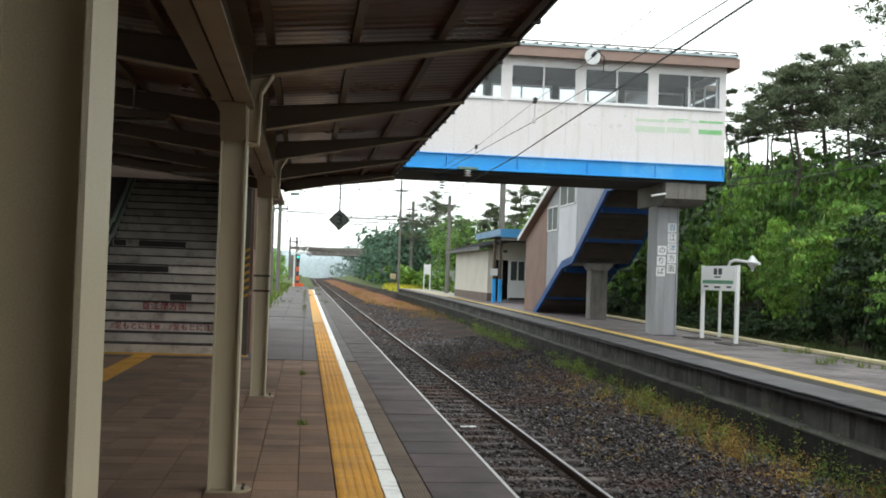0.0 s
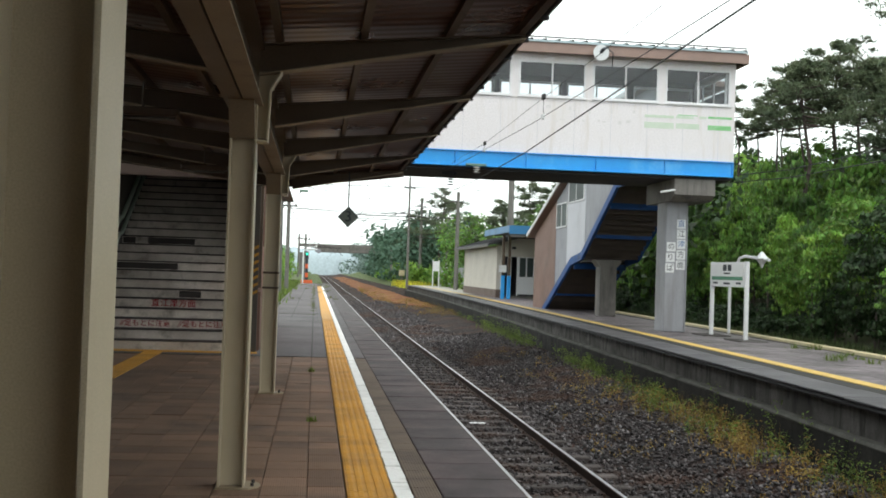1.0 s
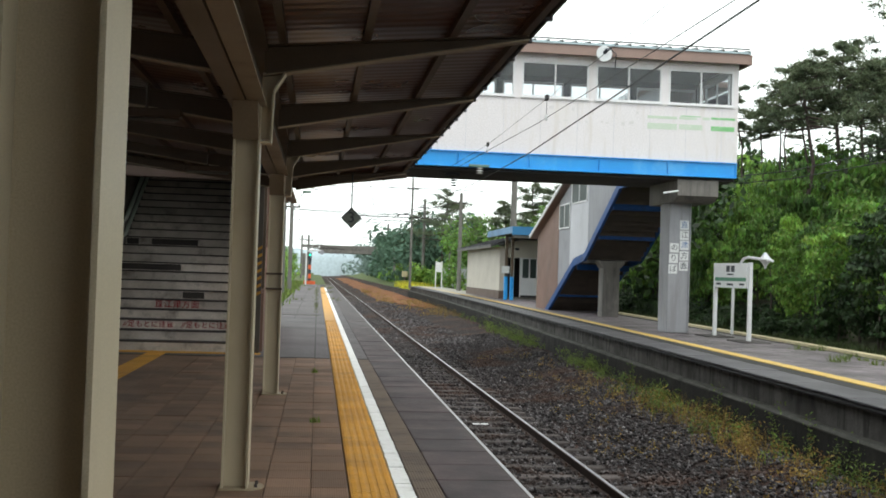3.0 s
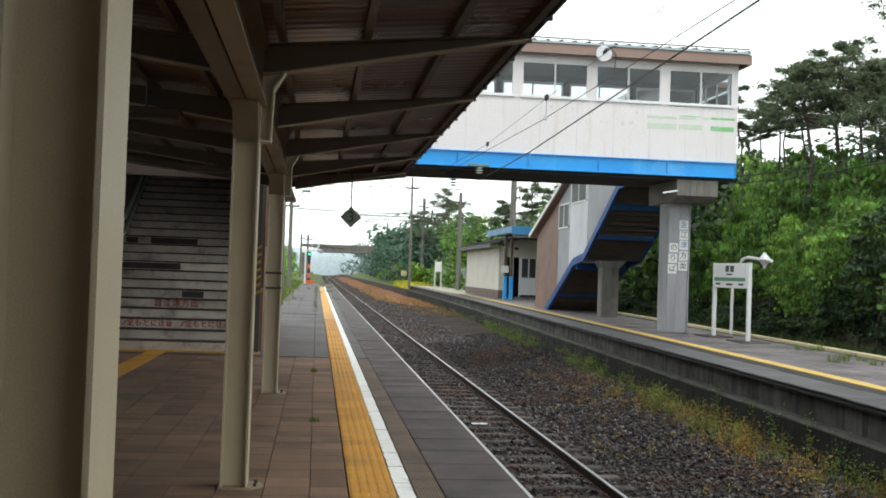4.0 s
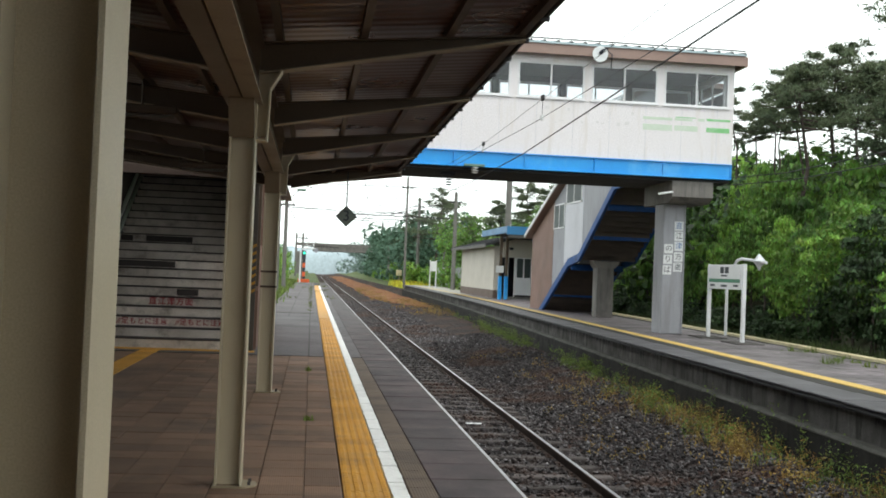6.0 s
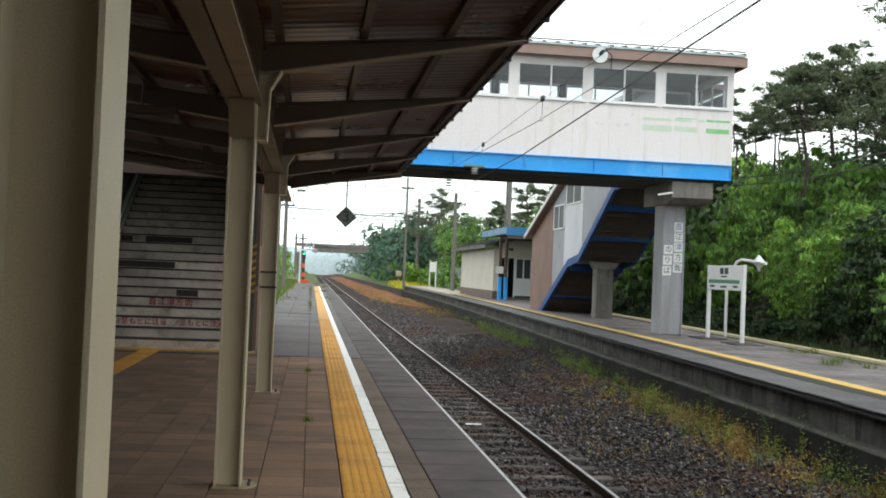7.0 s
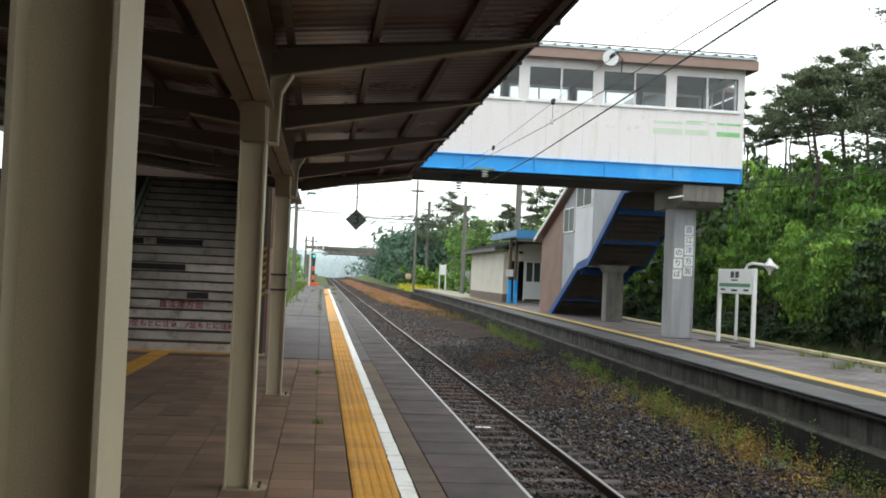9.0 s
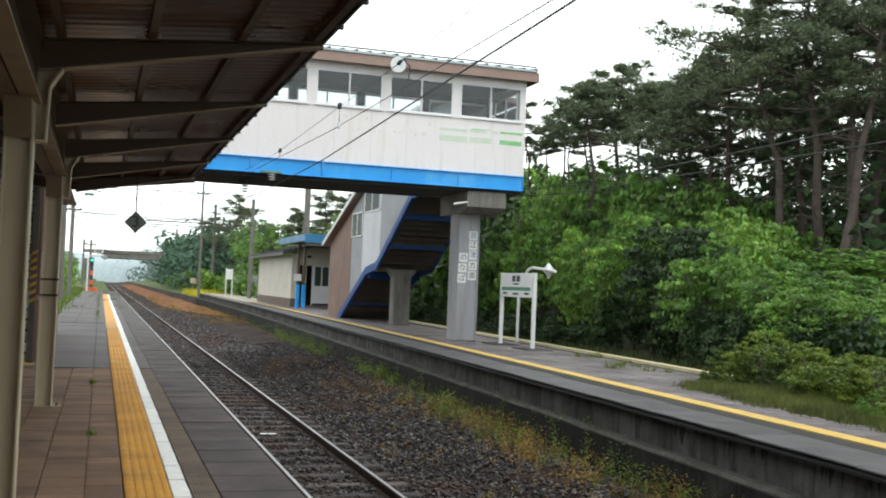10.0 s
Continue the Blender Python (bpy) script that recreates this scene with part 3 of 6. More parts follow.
def rib(y, x_root, x_tip, name="rib"):
    s = 1 if x_tip > x_root else -1
    t = thing(name, (0, y, 0), "brown steel cantilever rib under the canopy", "roof rib", "canopy ribs")
    zr, zt = 2.70, roof_z(x_tip) - 0.085
    pts = [(x_root, zr), (x_tip, zt), (x_tip, roof_z(x_tip) - 0.07), (x_root, roof_z(x_root) - 0.07)]
    part("rib_web", P(pts, "y", -0.006, 0.006), M["brown_steel"], t)
    lo = [(x_root, zr - 0.010), (x_tip, zt - 0.010), (x_tip, zt), (x_root, zr)]
    # the lit lower edge is painted in: flange beige, web brown
    part("bottom_flange", P(lo, "y", -0.055, 0.055), M["beige_dim"], t)
    hi = [(x_root, roof_z(x_root) - 0.07), (x_tip, roof_z(x_tip) - 0.07), (x_tip, roof_z(x_tip) - 0.06), (x_root, roof_z(x_root) - 0.06)]
    part("top_flange", P(hi, "y", -0.055, 0.055), M["brown_steel"], t)


RIBS = (-10.8, -8.2, -5.6, -3.0, -0.4, 2.14, 4.65, 7.08, 9.65, 12.3, 14.85, 17.2)
for y in RIBS:
    rib(y, CX + 0.09, 1.36)
    rib(y, CX - 0.09, -4.85)

girder = thing("girder", (CX, 0, 0), "brown lengthwise girder of two steel channels over the columns", "girder")
for a, m in ((-0.118, "tan_steel"), (0.006, "beige_dim")):
    part("channel_web", B((a + (0.1 if a < 0 else 0.0), a + (0.112 if a < 0 else 0.012), -28, END, 2.505, 2.86)), M["brown_steel"], girder)
    part("bottom_flange", B((a, a + 0.112, -28, END, 2.49, 2.505)), M[m], girder)
    part("top_flange", B((a, a + 0.112, -28, END, 2.86, 2.875)), M["brown_steel"], girder)
for y in (2.14, 7.08, 12.3):
    for s in (-1, 1):
        a, b = y + s * 0.11, y + s * 0.30
        part("haunch", P([(a, 2.26), (a, 2.488), (b, 2.488)], "x", -0.085, 0.075), M["tan_steel"], girder)

for x in (-4.5, -3.9, -3.3, -2.7, -2.1, -1.5, -0.95, -0.28, 0.27, 0.84, 1.33):
    z = roof_z(x)
    tagged(link_mesh("purlin", B((x - 0.025, x + 0.025, -28, END, z - 0.06, z - 0.002)), M["brown_steel"]), "brown steel purlin carrying the roof deck", "purlin", "canopy purlins", "structure")


# deck carried on unseen behind the camera to hold off light
def build_deck():
    bm = bmesh.new()
    for xa, xb in ((CX, 1.40), (CX, -5.0)):
        prism(bm, [(xa, roof_z(xa)), (xb, roof_z(xb)), (xb, roof_z(xb) + 0.025), (xa, roof_z(xa) + 0.025)], "y", -28, END + 0.15)
    return bm


setting("ceiling", build_deck(), M["brown_deck"], "glossy brown corrugated underside of the canopy roof", "canopy roof")
setting("roof_cover", P([(CX, 2.99), (1.42, roof_z(1.42) + 0.03), (1.42, roof_z(1.42) + 0.06), (CX, 3.3), (-5.0, 3.45), (-5.0, roof_z(-5) + 0.03)], "y", -28.02, END + 0.17), M["dark_roof"], "dark sheet covering of the canopy roof", "roof")
eave = thing("eave_gutter", (1.40, 0, roof_z(1.40)), "dark sheet-metal eave trim of the canopy", "gutter", kind="structure")
part("trim_board", B((0.0, 0.02, -28, END + 0.17, -0.035, 0.075)), M["dark_roof"], eave)
for i in range(36):
    y = -5.9 + i * 0.66
    part("clip", B((-0.03, 0.028, y - 0.02, y + 0.02, -0.055, -0.03)), M["dark_roof"], eave)
for s, xe in ((1, 1.40), (-1, -4.95)):
    setting("end_board", P([(CX, 2.74), (xe, roof_z(xe) - 0.14), (xe, roof_z(xe) + 0.07), (CX, roof_z(CX) + 0.06)], "y", END + 0.08, END + 0.12), M["brown_steel"], "brown board closing the canopy's end", "trim")
# unseen walls added on the sheltered side and behind to block light
setting("wall_west", B((-5.25, -5.0, -28, 18.3, -1.0, 2.8)), M["dark_wall"], "unseen brown wall added to darken the canopy's sheltered side", "wall")
setting("wall_south", B((-3.4, 1.3, -1.45, -1.25, 0, 2.95)), M["dark_wall"], "unseen brown wall added behind the camera to block light", "wall")

# ---- stairs from our platform up to the bridge ----
SX0, SX1, SY, RISE, RUN, STEPS = -3.75, -1.0, 18.1, 0.164, 0.30, 29
stairs = thing("staircase", ((SX0 + SX1) / 2, SY, 0), "worn staircase with pale risers and dark treads climbing to the bridge", "stairs", kind="structure")
hw = (SX1 - SX0) / 2
riser_me = mesh_of("riser", B((-hw, hw, 0, 0.03, 0.0, RISE - 0.024), bev=0.003), M["riser"])
tread_me = mesh_of("tread", B((-hw, hw, -0.015, RUN - 0.001, -0.024, 0.0), bev=0.004), M["tread"])
for k in range(STEPS):
    piece("riser", riser_me, stairs, (0, k * RUN, k * RISE))
    piece("tread", tread_me, stairs, (0, k * RUN, (k + 1) * RISE))
part("stringer", P([(0, -0.3), (0, 0.0), (STEPS * RUN, STEPS * RISE - 0.2), (STEPS * RUN, STEPS * RISE - 0.6)], "x", -hw, hw), M["dark_wall"], stairs)
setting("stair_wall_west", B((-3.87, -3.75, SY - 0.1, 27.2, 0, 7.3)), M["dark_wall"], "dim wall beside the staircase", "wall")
# the gap by the entrance is made up, sized to light the steps
setting("stair_wall_east", P([(SY + 0.3, 0.0), (27.2, 0.0), (27.2, 7.4), (20.2, 4.3), (19.8, 4.1), (19.8, 1.8), (SY + 0.3, 1.0)], "x", SX1, SX1 + 0.1), M["brown_siding"], "brown side wall of the covered staircase", "wall")
for yy in (SY + 0.35,):
    tagged(link_mesh("stair_post", B((SX1, SX1 + 0.1, yy - 0.05, yy + 0.05, 0.9 + (yy - SY) * 0.5, 3.4 + (yy - SY) * 0.45)), M["brown_steel"]), "brown post of the covered staircase", "post", "staircase posts")
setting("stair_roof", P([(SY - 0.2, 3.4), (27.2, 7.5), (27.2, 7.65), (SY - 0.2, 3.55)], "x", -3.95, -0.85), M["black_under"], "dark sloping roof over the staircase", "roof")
setting("stair_lintel", B((-5.0, SX1 + 0.1, SY - 0.25, SY - 0.1, 2.87, 3.35)), M["brown_plinth"], "dark reddish brown beam over the stair entrance", "beam")

# ---- footbridge ----
BY0, BY1, BX0, BX1 = 27.2, 30.2, -4.0, 10.98
bridge = thing("footbridge", (4.0, 28.7, 4.2), "white-panelled covered footbridge on a bright blue girder", "footbridge")
bridge.matrix_world = Matrix.Identity(4)


def wall_boxes(y0, y1, zb):
    """Wall with a row of window openings."""
    out = [(BX0, BX1, y0, y1, 4.6, zb), (BX0, BX1, y0, y1, 7.04, 7.3)]
    x = BX1
    for k in range(7):
        w1 = 10.84 - k * 1.975
        w0 = w1 - 1.79
        out.append((w1, x, y0, y1, zb, 7.04))
        x = w0
    out.append((BX0, x, y0, y1, zb, 7.04))
    return out


part("wall", B(*wall_boxes(BY0, BY0 + 0.1, 6.1)), M["white_panel"], bridge, "white wall panels with faint drips")
part("wall", B(*wall_boxes(BY1 - 0.1, BY1, 5.85)), M["white_panel"], bridge)
part("wall", B((BX1 - 0.1, BX1, BY0 + 0.1, BY1 - 0.1, 4.6, 6.1), (BX1 - 0.1, BX1, BY0 + 0.1, BY1 - 0.1, 7.04, 7.3), (BX1 - 0.1, BX1, BY0 + 0.1, BY0 + 0.35, 6.1, 7.04), (BX1 - 0.1, BX1, BY1 - 0.35, BY1 - 0.1, 6.1, 7.04)), M["white_panel"], bridge)
# dark sheet added over the white rear wall to dim the windows
part("inner_lining", B(*[(max(a, BX0 + 0.1), min(b, BX1 - 0.1), BY1 - 0.112, BY1 - 0.1, z0, z1) for a, b, _, _, z0, z1 in wall_boxes(0, 0, 5.85) if min(b, BX1 - 0.1) > max(a, BX0 + 0.1)]), M["dark_inside"], bridge, "dark sheet added to make the passage look dim")
part("floor_deck", B((BX0, BX1, BY0 + 0.1, BY1 - 0.1, 4.5, 4.62)), M["cap_concrete"], bridge)
part("soffit", B((BX0, BX1, BY0 + 0.16, BY1 - 0.16, 4.12, 4.25)), M["black_under"], bridge, "black underside of the bridge")
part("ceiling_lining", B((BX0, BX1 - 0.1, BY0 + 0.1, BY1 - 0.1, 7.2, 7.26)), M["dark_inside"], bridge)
part("girder_web", B((BX0, BX1 - 0.02, BY0 - 0.004, BY0 + 0.02, 4.23, 4.585)), M["blue_paint"], bridge, "bright blue plate girder")
part("girder_flange", B((BX0, BX1 - 0.02, BY0 - 0.05, BY0 + 0.16, 4.20, 4.23)), M["blue_paint"], bridge)
part("girder_flange", B((BX0, BX1 - 0.02, BY0 - 0.06, BY0 - 0.002, 4.585, 4.61)), M["blue_paint"], bridge)
part("girder", B((BX0, BX1 - 0.02, BY1 - 0.02, BY1, 4.2, 4.6)), M["blue_paint"], bridge)
for k in range(9):
    x = BX1 - 0.03 - k * 1.86
    part("stiffener", B((x - 0.012, x + 0.012, BY0 - 0.05, BY0, 4.23, 4.585)), M["blue_paint"], bridge)
part("fascia", B((BX0, BX1 + 0.155, BY0 - 0.32, BY0 - 0.27, 7.2, 7.46)), M["brown_fascia"], bridge, "faded brown eave board")
part("fascia", B((BX1 + 0.25, BX1 + 0.155, BY0 - 0.27, BY1 + 0.3, 7.2, 7.46)), M["brown_fascia"], bridge)
part("soffit_board", B((BX0, BX1 + 0.115, BY0 - 0.27, BY1 + 0.3, 7.28, 7.32)), M["brown_fascia"], bridge)
part("roof", P([(BY0 - 0.36, 7.46), (28.7, 7.75), (BY1 + 0.36, 7.46), (BY1 + 0.36, 7.52), (28.7, 7.82), (BY0 - 0.36, 7.52)], "x", BX0, BX1 + 0.18), M["roof_sheet"], bridge, "pale blue-grey sheet roof")
for k in range(42):
    x = BX1 + 0.13 - k * 0.36
    part("roof_seam", P([(BY0 - 0.37, 7.51), (28.7, 7.81), (28.7, 7.85), (BY0 - 0.37, 7.55)], "x", x - 0.03, x + 0.03), M["rust_dark"], bridge)
part("snow_guard", T([(BX0, BY0 - 0.3, 7.6), (BX1 + 0.16, BY0 - 0.3, 7.6)], 0.018, 6), M["rust_dark"], bridge)


def bridge_window(x0, y, front):
    w = part("window", B((0, 1.79, -0.03, 0.03, 0, 0.05), (0, 1.79, -0.03, 0.03, 0.89, 0.94), (0, 0.05, -0.03, 0.03, 0.05, 0.89), (1.74, 1.79, -0.03, 0.03, 0.05, 0.89)), M["white_alu"], bridge)
    w.location = (x0, y, 6.1 if y < 30 else 5.85)
    part("meeting_stile", B((0.875, 0.915, -0.02, 0.025, 0.05, 0.89)), M["white_alu"], w)
    for a, b, o in ((0.05, 0.875, -0.008), (0.915, 1.74, 0.008)):
        g = part("pane", B((a, b, o - 0.003, o + 0.003, 0.05, 0.89)), M["glass"], w)
        g.visible_shadow = False
    if front:
        part("sill", B((-0.03, 1.82, -0.07, -0.03, -0.03, 0.0)), M["white_alu"], w)
    return w


for k in range(7):
    bridge_window(9.05 - k * 1.975, BY0 + 0.02, True)
    bridge_window(9.05 - k * 1.975, BY1 - 0.03, False).scale.z = 1.27
side_win = bridge_window(BX1 - 0.04, BY0 + 0.55, False)
side_win.rotation_euler = (0, 0, radians(90))

# ---- pillars ----
pil = thing("bridge_pillar", (9.78, 28.48, 0), "grey concrete bridge pillar with a corbelled head", "pillar", "bridge pillars")
part("shaft", B((-0.32, 0.32, -0.38, 0.38, 0, 3.6), bev=0.03), M["grey_concrete"], pil)
part("head", P([(-1.2, 4.12), (-1.2, 3.7), (-0.9, 3.55), (1.2, 3.55), (1.2, 4.12)], "x", -0.38, 0.74), M["cap_concrete"], pil, "bare concrete head")
pil2 = thing("stair_pillar", (10.68, 38.6, 0), "grey concrete pillar under the stair landing", "pillar", "bridge pillars")
part("shaft", B((-0.24, 0.40, -0.3, 0.3, 0, 1.85), bev=0.03), M["cap_concrete"], pil2)
part("head", P([(-0.24, 1.82), (0.40, 1.82), (0.6, 2.08), (-0.42, 2.08)], "y", -0.4, 0.4), M["cap_concrete"], pil2)

# ---- covered stairs on the far platform ----
FX0, FX1 = 9.9, 12.05
line = [(45.4, 0.05), (40.5, 2.15), (38.9, 2.33), (34.4, 4.7), (30.2, 4.75)]
fst = thing("covered_stairs", ((FX0 + FX1) / 2, 40, 0), "covered stairs with blue stringers, pale upper and brown lower siding", "stairs")
fst.matrix_world = Matrix.Identity(4)
for sx in (FX0, FX1):
    for (ya, za), (yb, zb) in zip(line, line[1:]):
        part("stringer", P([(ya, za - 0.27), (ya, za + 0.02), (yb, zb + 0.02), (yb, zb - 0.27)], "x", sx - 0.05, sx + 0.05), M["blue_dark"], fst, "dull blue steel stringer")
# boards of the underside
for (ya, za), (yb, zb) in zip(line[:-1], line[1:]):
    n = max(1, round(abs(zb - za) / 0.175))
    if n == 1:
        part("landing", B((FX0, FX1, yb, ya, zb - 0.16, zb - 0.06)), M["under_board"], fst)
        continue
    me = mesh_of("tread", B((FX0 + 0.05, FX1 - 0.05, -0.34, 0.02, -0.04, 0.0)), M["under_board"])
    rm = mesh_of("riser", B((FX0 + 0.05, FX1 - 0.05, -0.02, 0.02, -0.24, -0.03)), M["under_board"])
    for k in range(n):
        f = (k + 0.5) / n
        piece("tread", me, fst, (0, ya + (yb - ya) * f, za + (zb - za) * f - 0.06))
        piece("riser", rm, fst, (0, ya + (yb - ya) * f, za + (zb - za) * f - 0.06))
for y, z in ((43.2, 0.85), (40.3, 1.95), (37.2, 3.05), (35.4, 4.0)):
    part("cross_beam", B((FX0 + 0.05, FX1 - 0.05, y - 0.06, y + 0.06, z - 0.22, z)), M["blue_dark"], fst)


def stair_line(y):
    for (ya, za), (yb, zb) in zip(line, line[1:]):
        if yb <= y <= ya:
            return za + (zb - za) * (ya - y) / (ya - yb)
    return 0.0


def side_wall(xa, y0, y1, m, top=None, foot=None, label=""):
    pts = []
    n = 6
    for i in range(n + 1):
        y = y0 + (y1 - y0) * i / n
        pts.append((y, foot(y) if foot else 0.0))
    for i in range(n, -1, -1):
        y = y0 + (y1 - y0) * i / n
        pts.append((y, top(y)))
    return part("wall", P(pts, "x", xa, xa + 0.1), m, fst, label)


def roof_line(y):
    return 3.2 + (47.6 - y) * 0.315 if y > 35 else 7.2


side_wall(FX0 - 0.02, 43.3, 47.5, M["brown_siding"], roof_line, lambda y: 0.0 if y > 45.4 else stair_line(y), "brown sheet siding")
side_wall(FX0 - 0.01, 41.3, 43.3, M["pale_siding"], roof_line, stair_line, "pale grey sheet siding")
side_wall(FX0 - 0.02, 38.5, 41.3, M["lilac_siding"], roof_line, stair_line)
side_wall(FX0 - 0.01, 30.2, 38.5, M["pale_siding"], roof_line, stair_line)
part("wall", P([(47.5, 0), (47.5, 3.2), (35.2, 7.1), (30.2, 7.1), (30.2, 4.7), (34.4, 4.65), (45.4, 0.0)], "x", FX1 - 0.1, FX1), M["pale_siding"], fst)
part("roof", P([(48.1, 3.15), (35.2, 7.2), (30.2, 7.2), (30.2, 7.35), (35.2, 7.35), (48.1, 3.3)], "x", FX0 - 0.25, FX1 + 0.02), M["brown_fascia"], fst)
part("barge_board", P([(48.1, 3.16), (35.2, 7.22), (30.2, 7.22), (30.2, 7.37), (35.2, 7.37), (48.1, 3.32)], "x", FX0 - 0.3, FX0 - 0.25), M["white_paint"], fst, "white edge board of the roof")
part("end_wall", B((FX0, FX1, 47.4, 47.5, 2.2, 3.2)), M["brown_siding"], fst)


def stair_window(y0, y1, z0, z1):
    x = FX0 - 0.05
    w = part("window", B((x, x + 0.04, y0, y1, z0, z0 + 0.05), (x, x + 0.04, y0, y1, z1 - 0.05, z1), (x, x + 0.04, y0, y0 + 0.06, z0, z1), (x, x + 0.04, y1 - 0.06, y1, z0, z1), (x, x + 0.04, (y0 + y1) / 2 - 0.03, (y0 + y1) / 2 + 0.03, z0, z1)), M["white_alu"], fst)
    part("pane", B((x + 0.012, x + 0.02, y0 + 0.05, y1 - 0.05, z0 + 0.04, z1 - 0.04)), M["dark_glass"], w, "dark window glass")


M["dark_glass"] = mat("dark_window", (0.06, 0.08, 0.078), (0.04, 0.055, 0.055), 0.7, 0.5, bump=0, spec=0.3)
stair_window(41.35, 43.2, 3.4, 4.4)
stair_window(38.7, 41.1, 4.3, 5.2)

# ---- waiting shed on the far platform ----
shed = thing("waiting_shed", (12.5, 70, 0), "cream waiting shed with brown plinth and blue-edged roof", "shed")
shed.matrix_world = Matrix.Identity(4)
part("wall", B((10.85, 11.0, 63.2, 77.2, 0.5, 3.15), (10.85, 14.6, 77.0, 77.2, 0.5, 3.15), (14.45, 14.6, 63.2, 77, 0.5, 3.15)), M["cream_wall"], shed)
part("wall", B((11.0, 11.25, 63.2, 63.35, 0.5, 3.15), (11.25, 14.45, 63.2, 63.35, 2.85, 3.15)), M["cream_wall"], shed)
part("plinth", B((10.83, 11.25, 63.18, 77.2, 0.0, 0.5)), M["brown_plinth"], shed, "brown plinth")
part("roof", P([(10.2, 3.1), (12.7, 3.75), (15.2, 3.1), (15.2, 3.25), (12.7, 3.95), (10.2, 3.25)], "y", 62.6, 78), M["dark_roof"], shed, "dark grey sheet roof")
part("eave_board", B((10.17, 10.22, 62.6, 78, 3.05, 3.17)), M["pole_concrete"], shed)
for k in range(12):
    part("roof_seam", P([(10.2, 3.25), (12.7, 3.95), (12.7, 4.0), (10.2, 3.3)], "y", 63 + k * 1.25, 63.06 + k * 1.25), M["dark_roof"], shed)
door = part("door", B((12.16, 13.2, 63.2, 63.26, 0.25, 1.3), (12.16, 13.2, 63.2, 63.26, 2.45, 2.6), (12.16, 12.26, 63.2, 63.26, 1.3, 2.45), (13.1, 13.2, 63.2, 63.26, 1.3, 2.45), (12.64, 12.72, 63.2, 63.26, 1.3, 2.45)), M["white_alu"], shed, "white sliding door with two panes")
for a, b in ((12.26, 12.64), (12.72, 13.1)):
    part("pane", B((a, b, 63.225, 63.235, 1.3, 2.45)), M["dark_glass"], door)
part("door_frame", B((11.25, 11.33, 63.2, 63.3, 0.1, 2.6), (11.68, 11.74, 63.2, 63.3, 0.1, 2.6), (12.1, 12.16, 63.2, 63.3, 0.1, 2.6), (13.2, 13.28, 63.2, 63.3, 0.1, 2.6)), M["white_alu"], shed)
part("threshold", B((11.1, 13.4, 62.9, 63.2, 0.0, 0.14)), M["cap_concrete"], shed)
part("bench", B((11.4, 12.1, 65.2, 65.7, 0.35, 0.42), (11.45, 11.52, 65.3, 65.6, 0.0, 0.35), (11.98, 12.05, 65.3, 65.6, 0.0, 0.35)), M["ink"], shed)
part("vent_block", B((11.75, 12.0, 63.12, 63.19, 2.95, 3.1)), M["ink"], shed)
part("gable_wall", B((11.25, 14.45, 63.2, 63.35, 3.15, 3.6)), M["cream_wall"], shed)
part("transom", B((11.2, 14.45, 63.18, 63.24, 2.5, 2.85)), M["cream_wall"], shed)
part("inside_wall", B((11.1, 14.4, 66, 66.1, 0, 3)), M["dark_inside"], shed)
porch = thing("porch_roof", (11.6, 61, 0), "blue-edged flat porch roof on posts before the shed", "canopy")
porch.matrix_world = Matrix.Identity(4)
part("roof_slab", B((10.6, 14.4, 57.5, 63.0, 3.72, 3.84)), M["dark_roof"], porch)
part("edge_band", B((10.5, 14.4, 57.4, 57.5, 3.66, 4.12), (10.5, 10.6, 57.5, 66, 3.76, 4.12)), M["blue_roof"], porch, "blue edge band")
for xa in (10.7, 11.05):
    ps = part("post", B((xa, xa + 0.16, 60.5, 60.66, 1.35, 3.72)), M["brown_steel"], porch)
    part("post_sleeve", B((xa - 0.02, xa + 0.18, 60.48, 60.68, 0.0, 1.35), bev=0.01), M["blue_paint"], ps, "bright blue painted foot of the post")
part("post_notice", B((10.5, 10.95, 60.4, 60.44, 1.55, 1.95)), M["white_paint"], porch, "small white notice")
part("slab_rim", B((10.6, 14.4, 57.5, 57.55, 3.5, 3.72)), M["pole_concrete"], porch)
# ---- station name sign ----
sg = thing("station_sign", (10.36, 25.8, 0), "white station name board on two posts with a lamp arm", "sign")
for y in (1.08, -1.16):
    p_ = part("post", B((-0.045, 0.045, y - 0.045, y + 0.045, 0.03, 1.93), bev=0.008), M["white_paint"], sg)
    part("base_slab", B((-0.35, 0.35, y - 0.5, y + 0.5, 0.0, 0.04), bev=0.008), M["wall_concrete"], p_)
board = part("board", B((-0.045, 0.045, -1.02, 1.02, 1.3, 1.92), bev=0.008), M["white_paint"], sg)
part("green_band", B((-0.052, -0.045, -1.0, 1.0, 1.47, 1.56)), M["sign_green"], board)
for ya, yb, za, zb in ((-0.28, -0.05, 1.70, 1.86), (0.03, 0.26, 1.70, 1.86), (-0.2, 0.2, 1.62, 1.66), (-0.9, -0.6, 1.37, 1.42), (-0.2, 0.2, 1.36, 1.41), (0.6, 0.9, 1.37, 1.42)):
    part("letter_bar", B((-0.05, -0.045, ya, yb, za, zb)), M["ink"], board)
arm = part("lamp_arm", T([(0, -0.55, 1.9), (0, -0.7, 2.02), (0, -1.0, 2.06), (0, -2.4, 1.96)], 0.035), M["white_paint"], sg)
part("lamp_shade", T([(0, -1.98, 2.16), (0, -2.0, 1.99), (0, -2.0, 1.86), (0, -2.0, 1.78)], [0.02, 0.15, 0.045, 0.02], 10), M["reflector"], arm, "pale lamp head")

mk = thing("marker_post", (11.45, 28.4, 0), "slim white post standing behind the name board", "post")
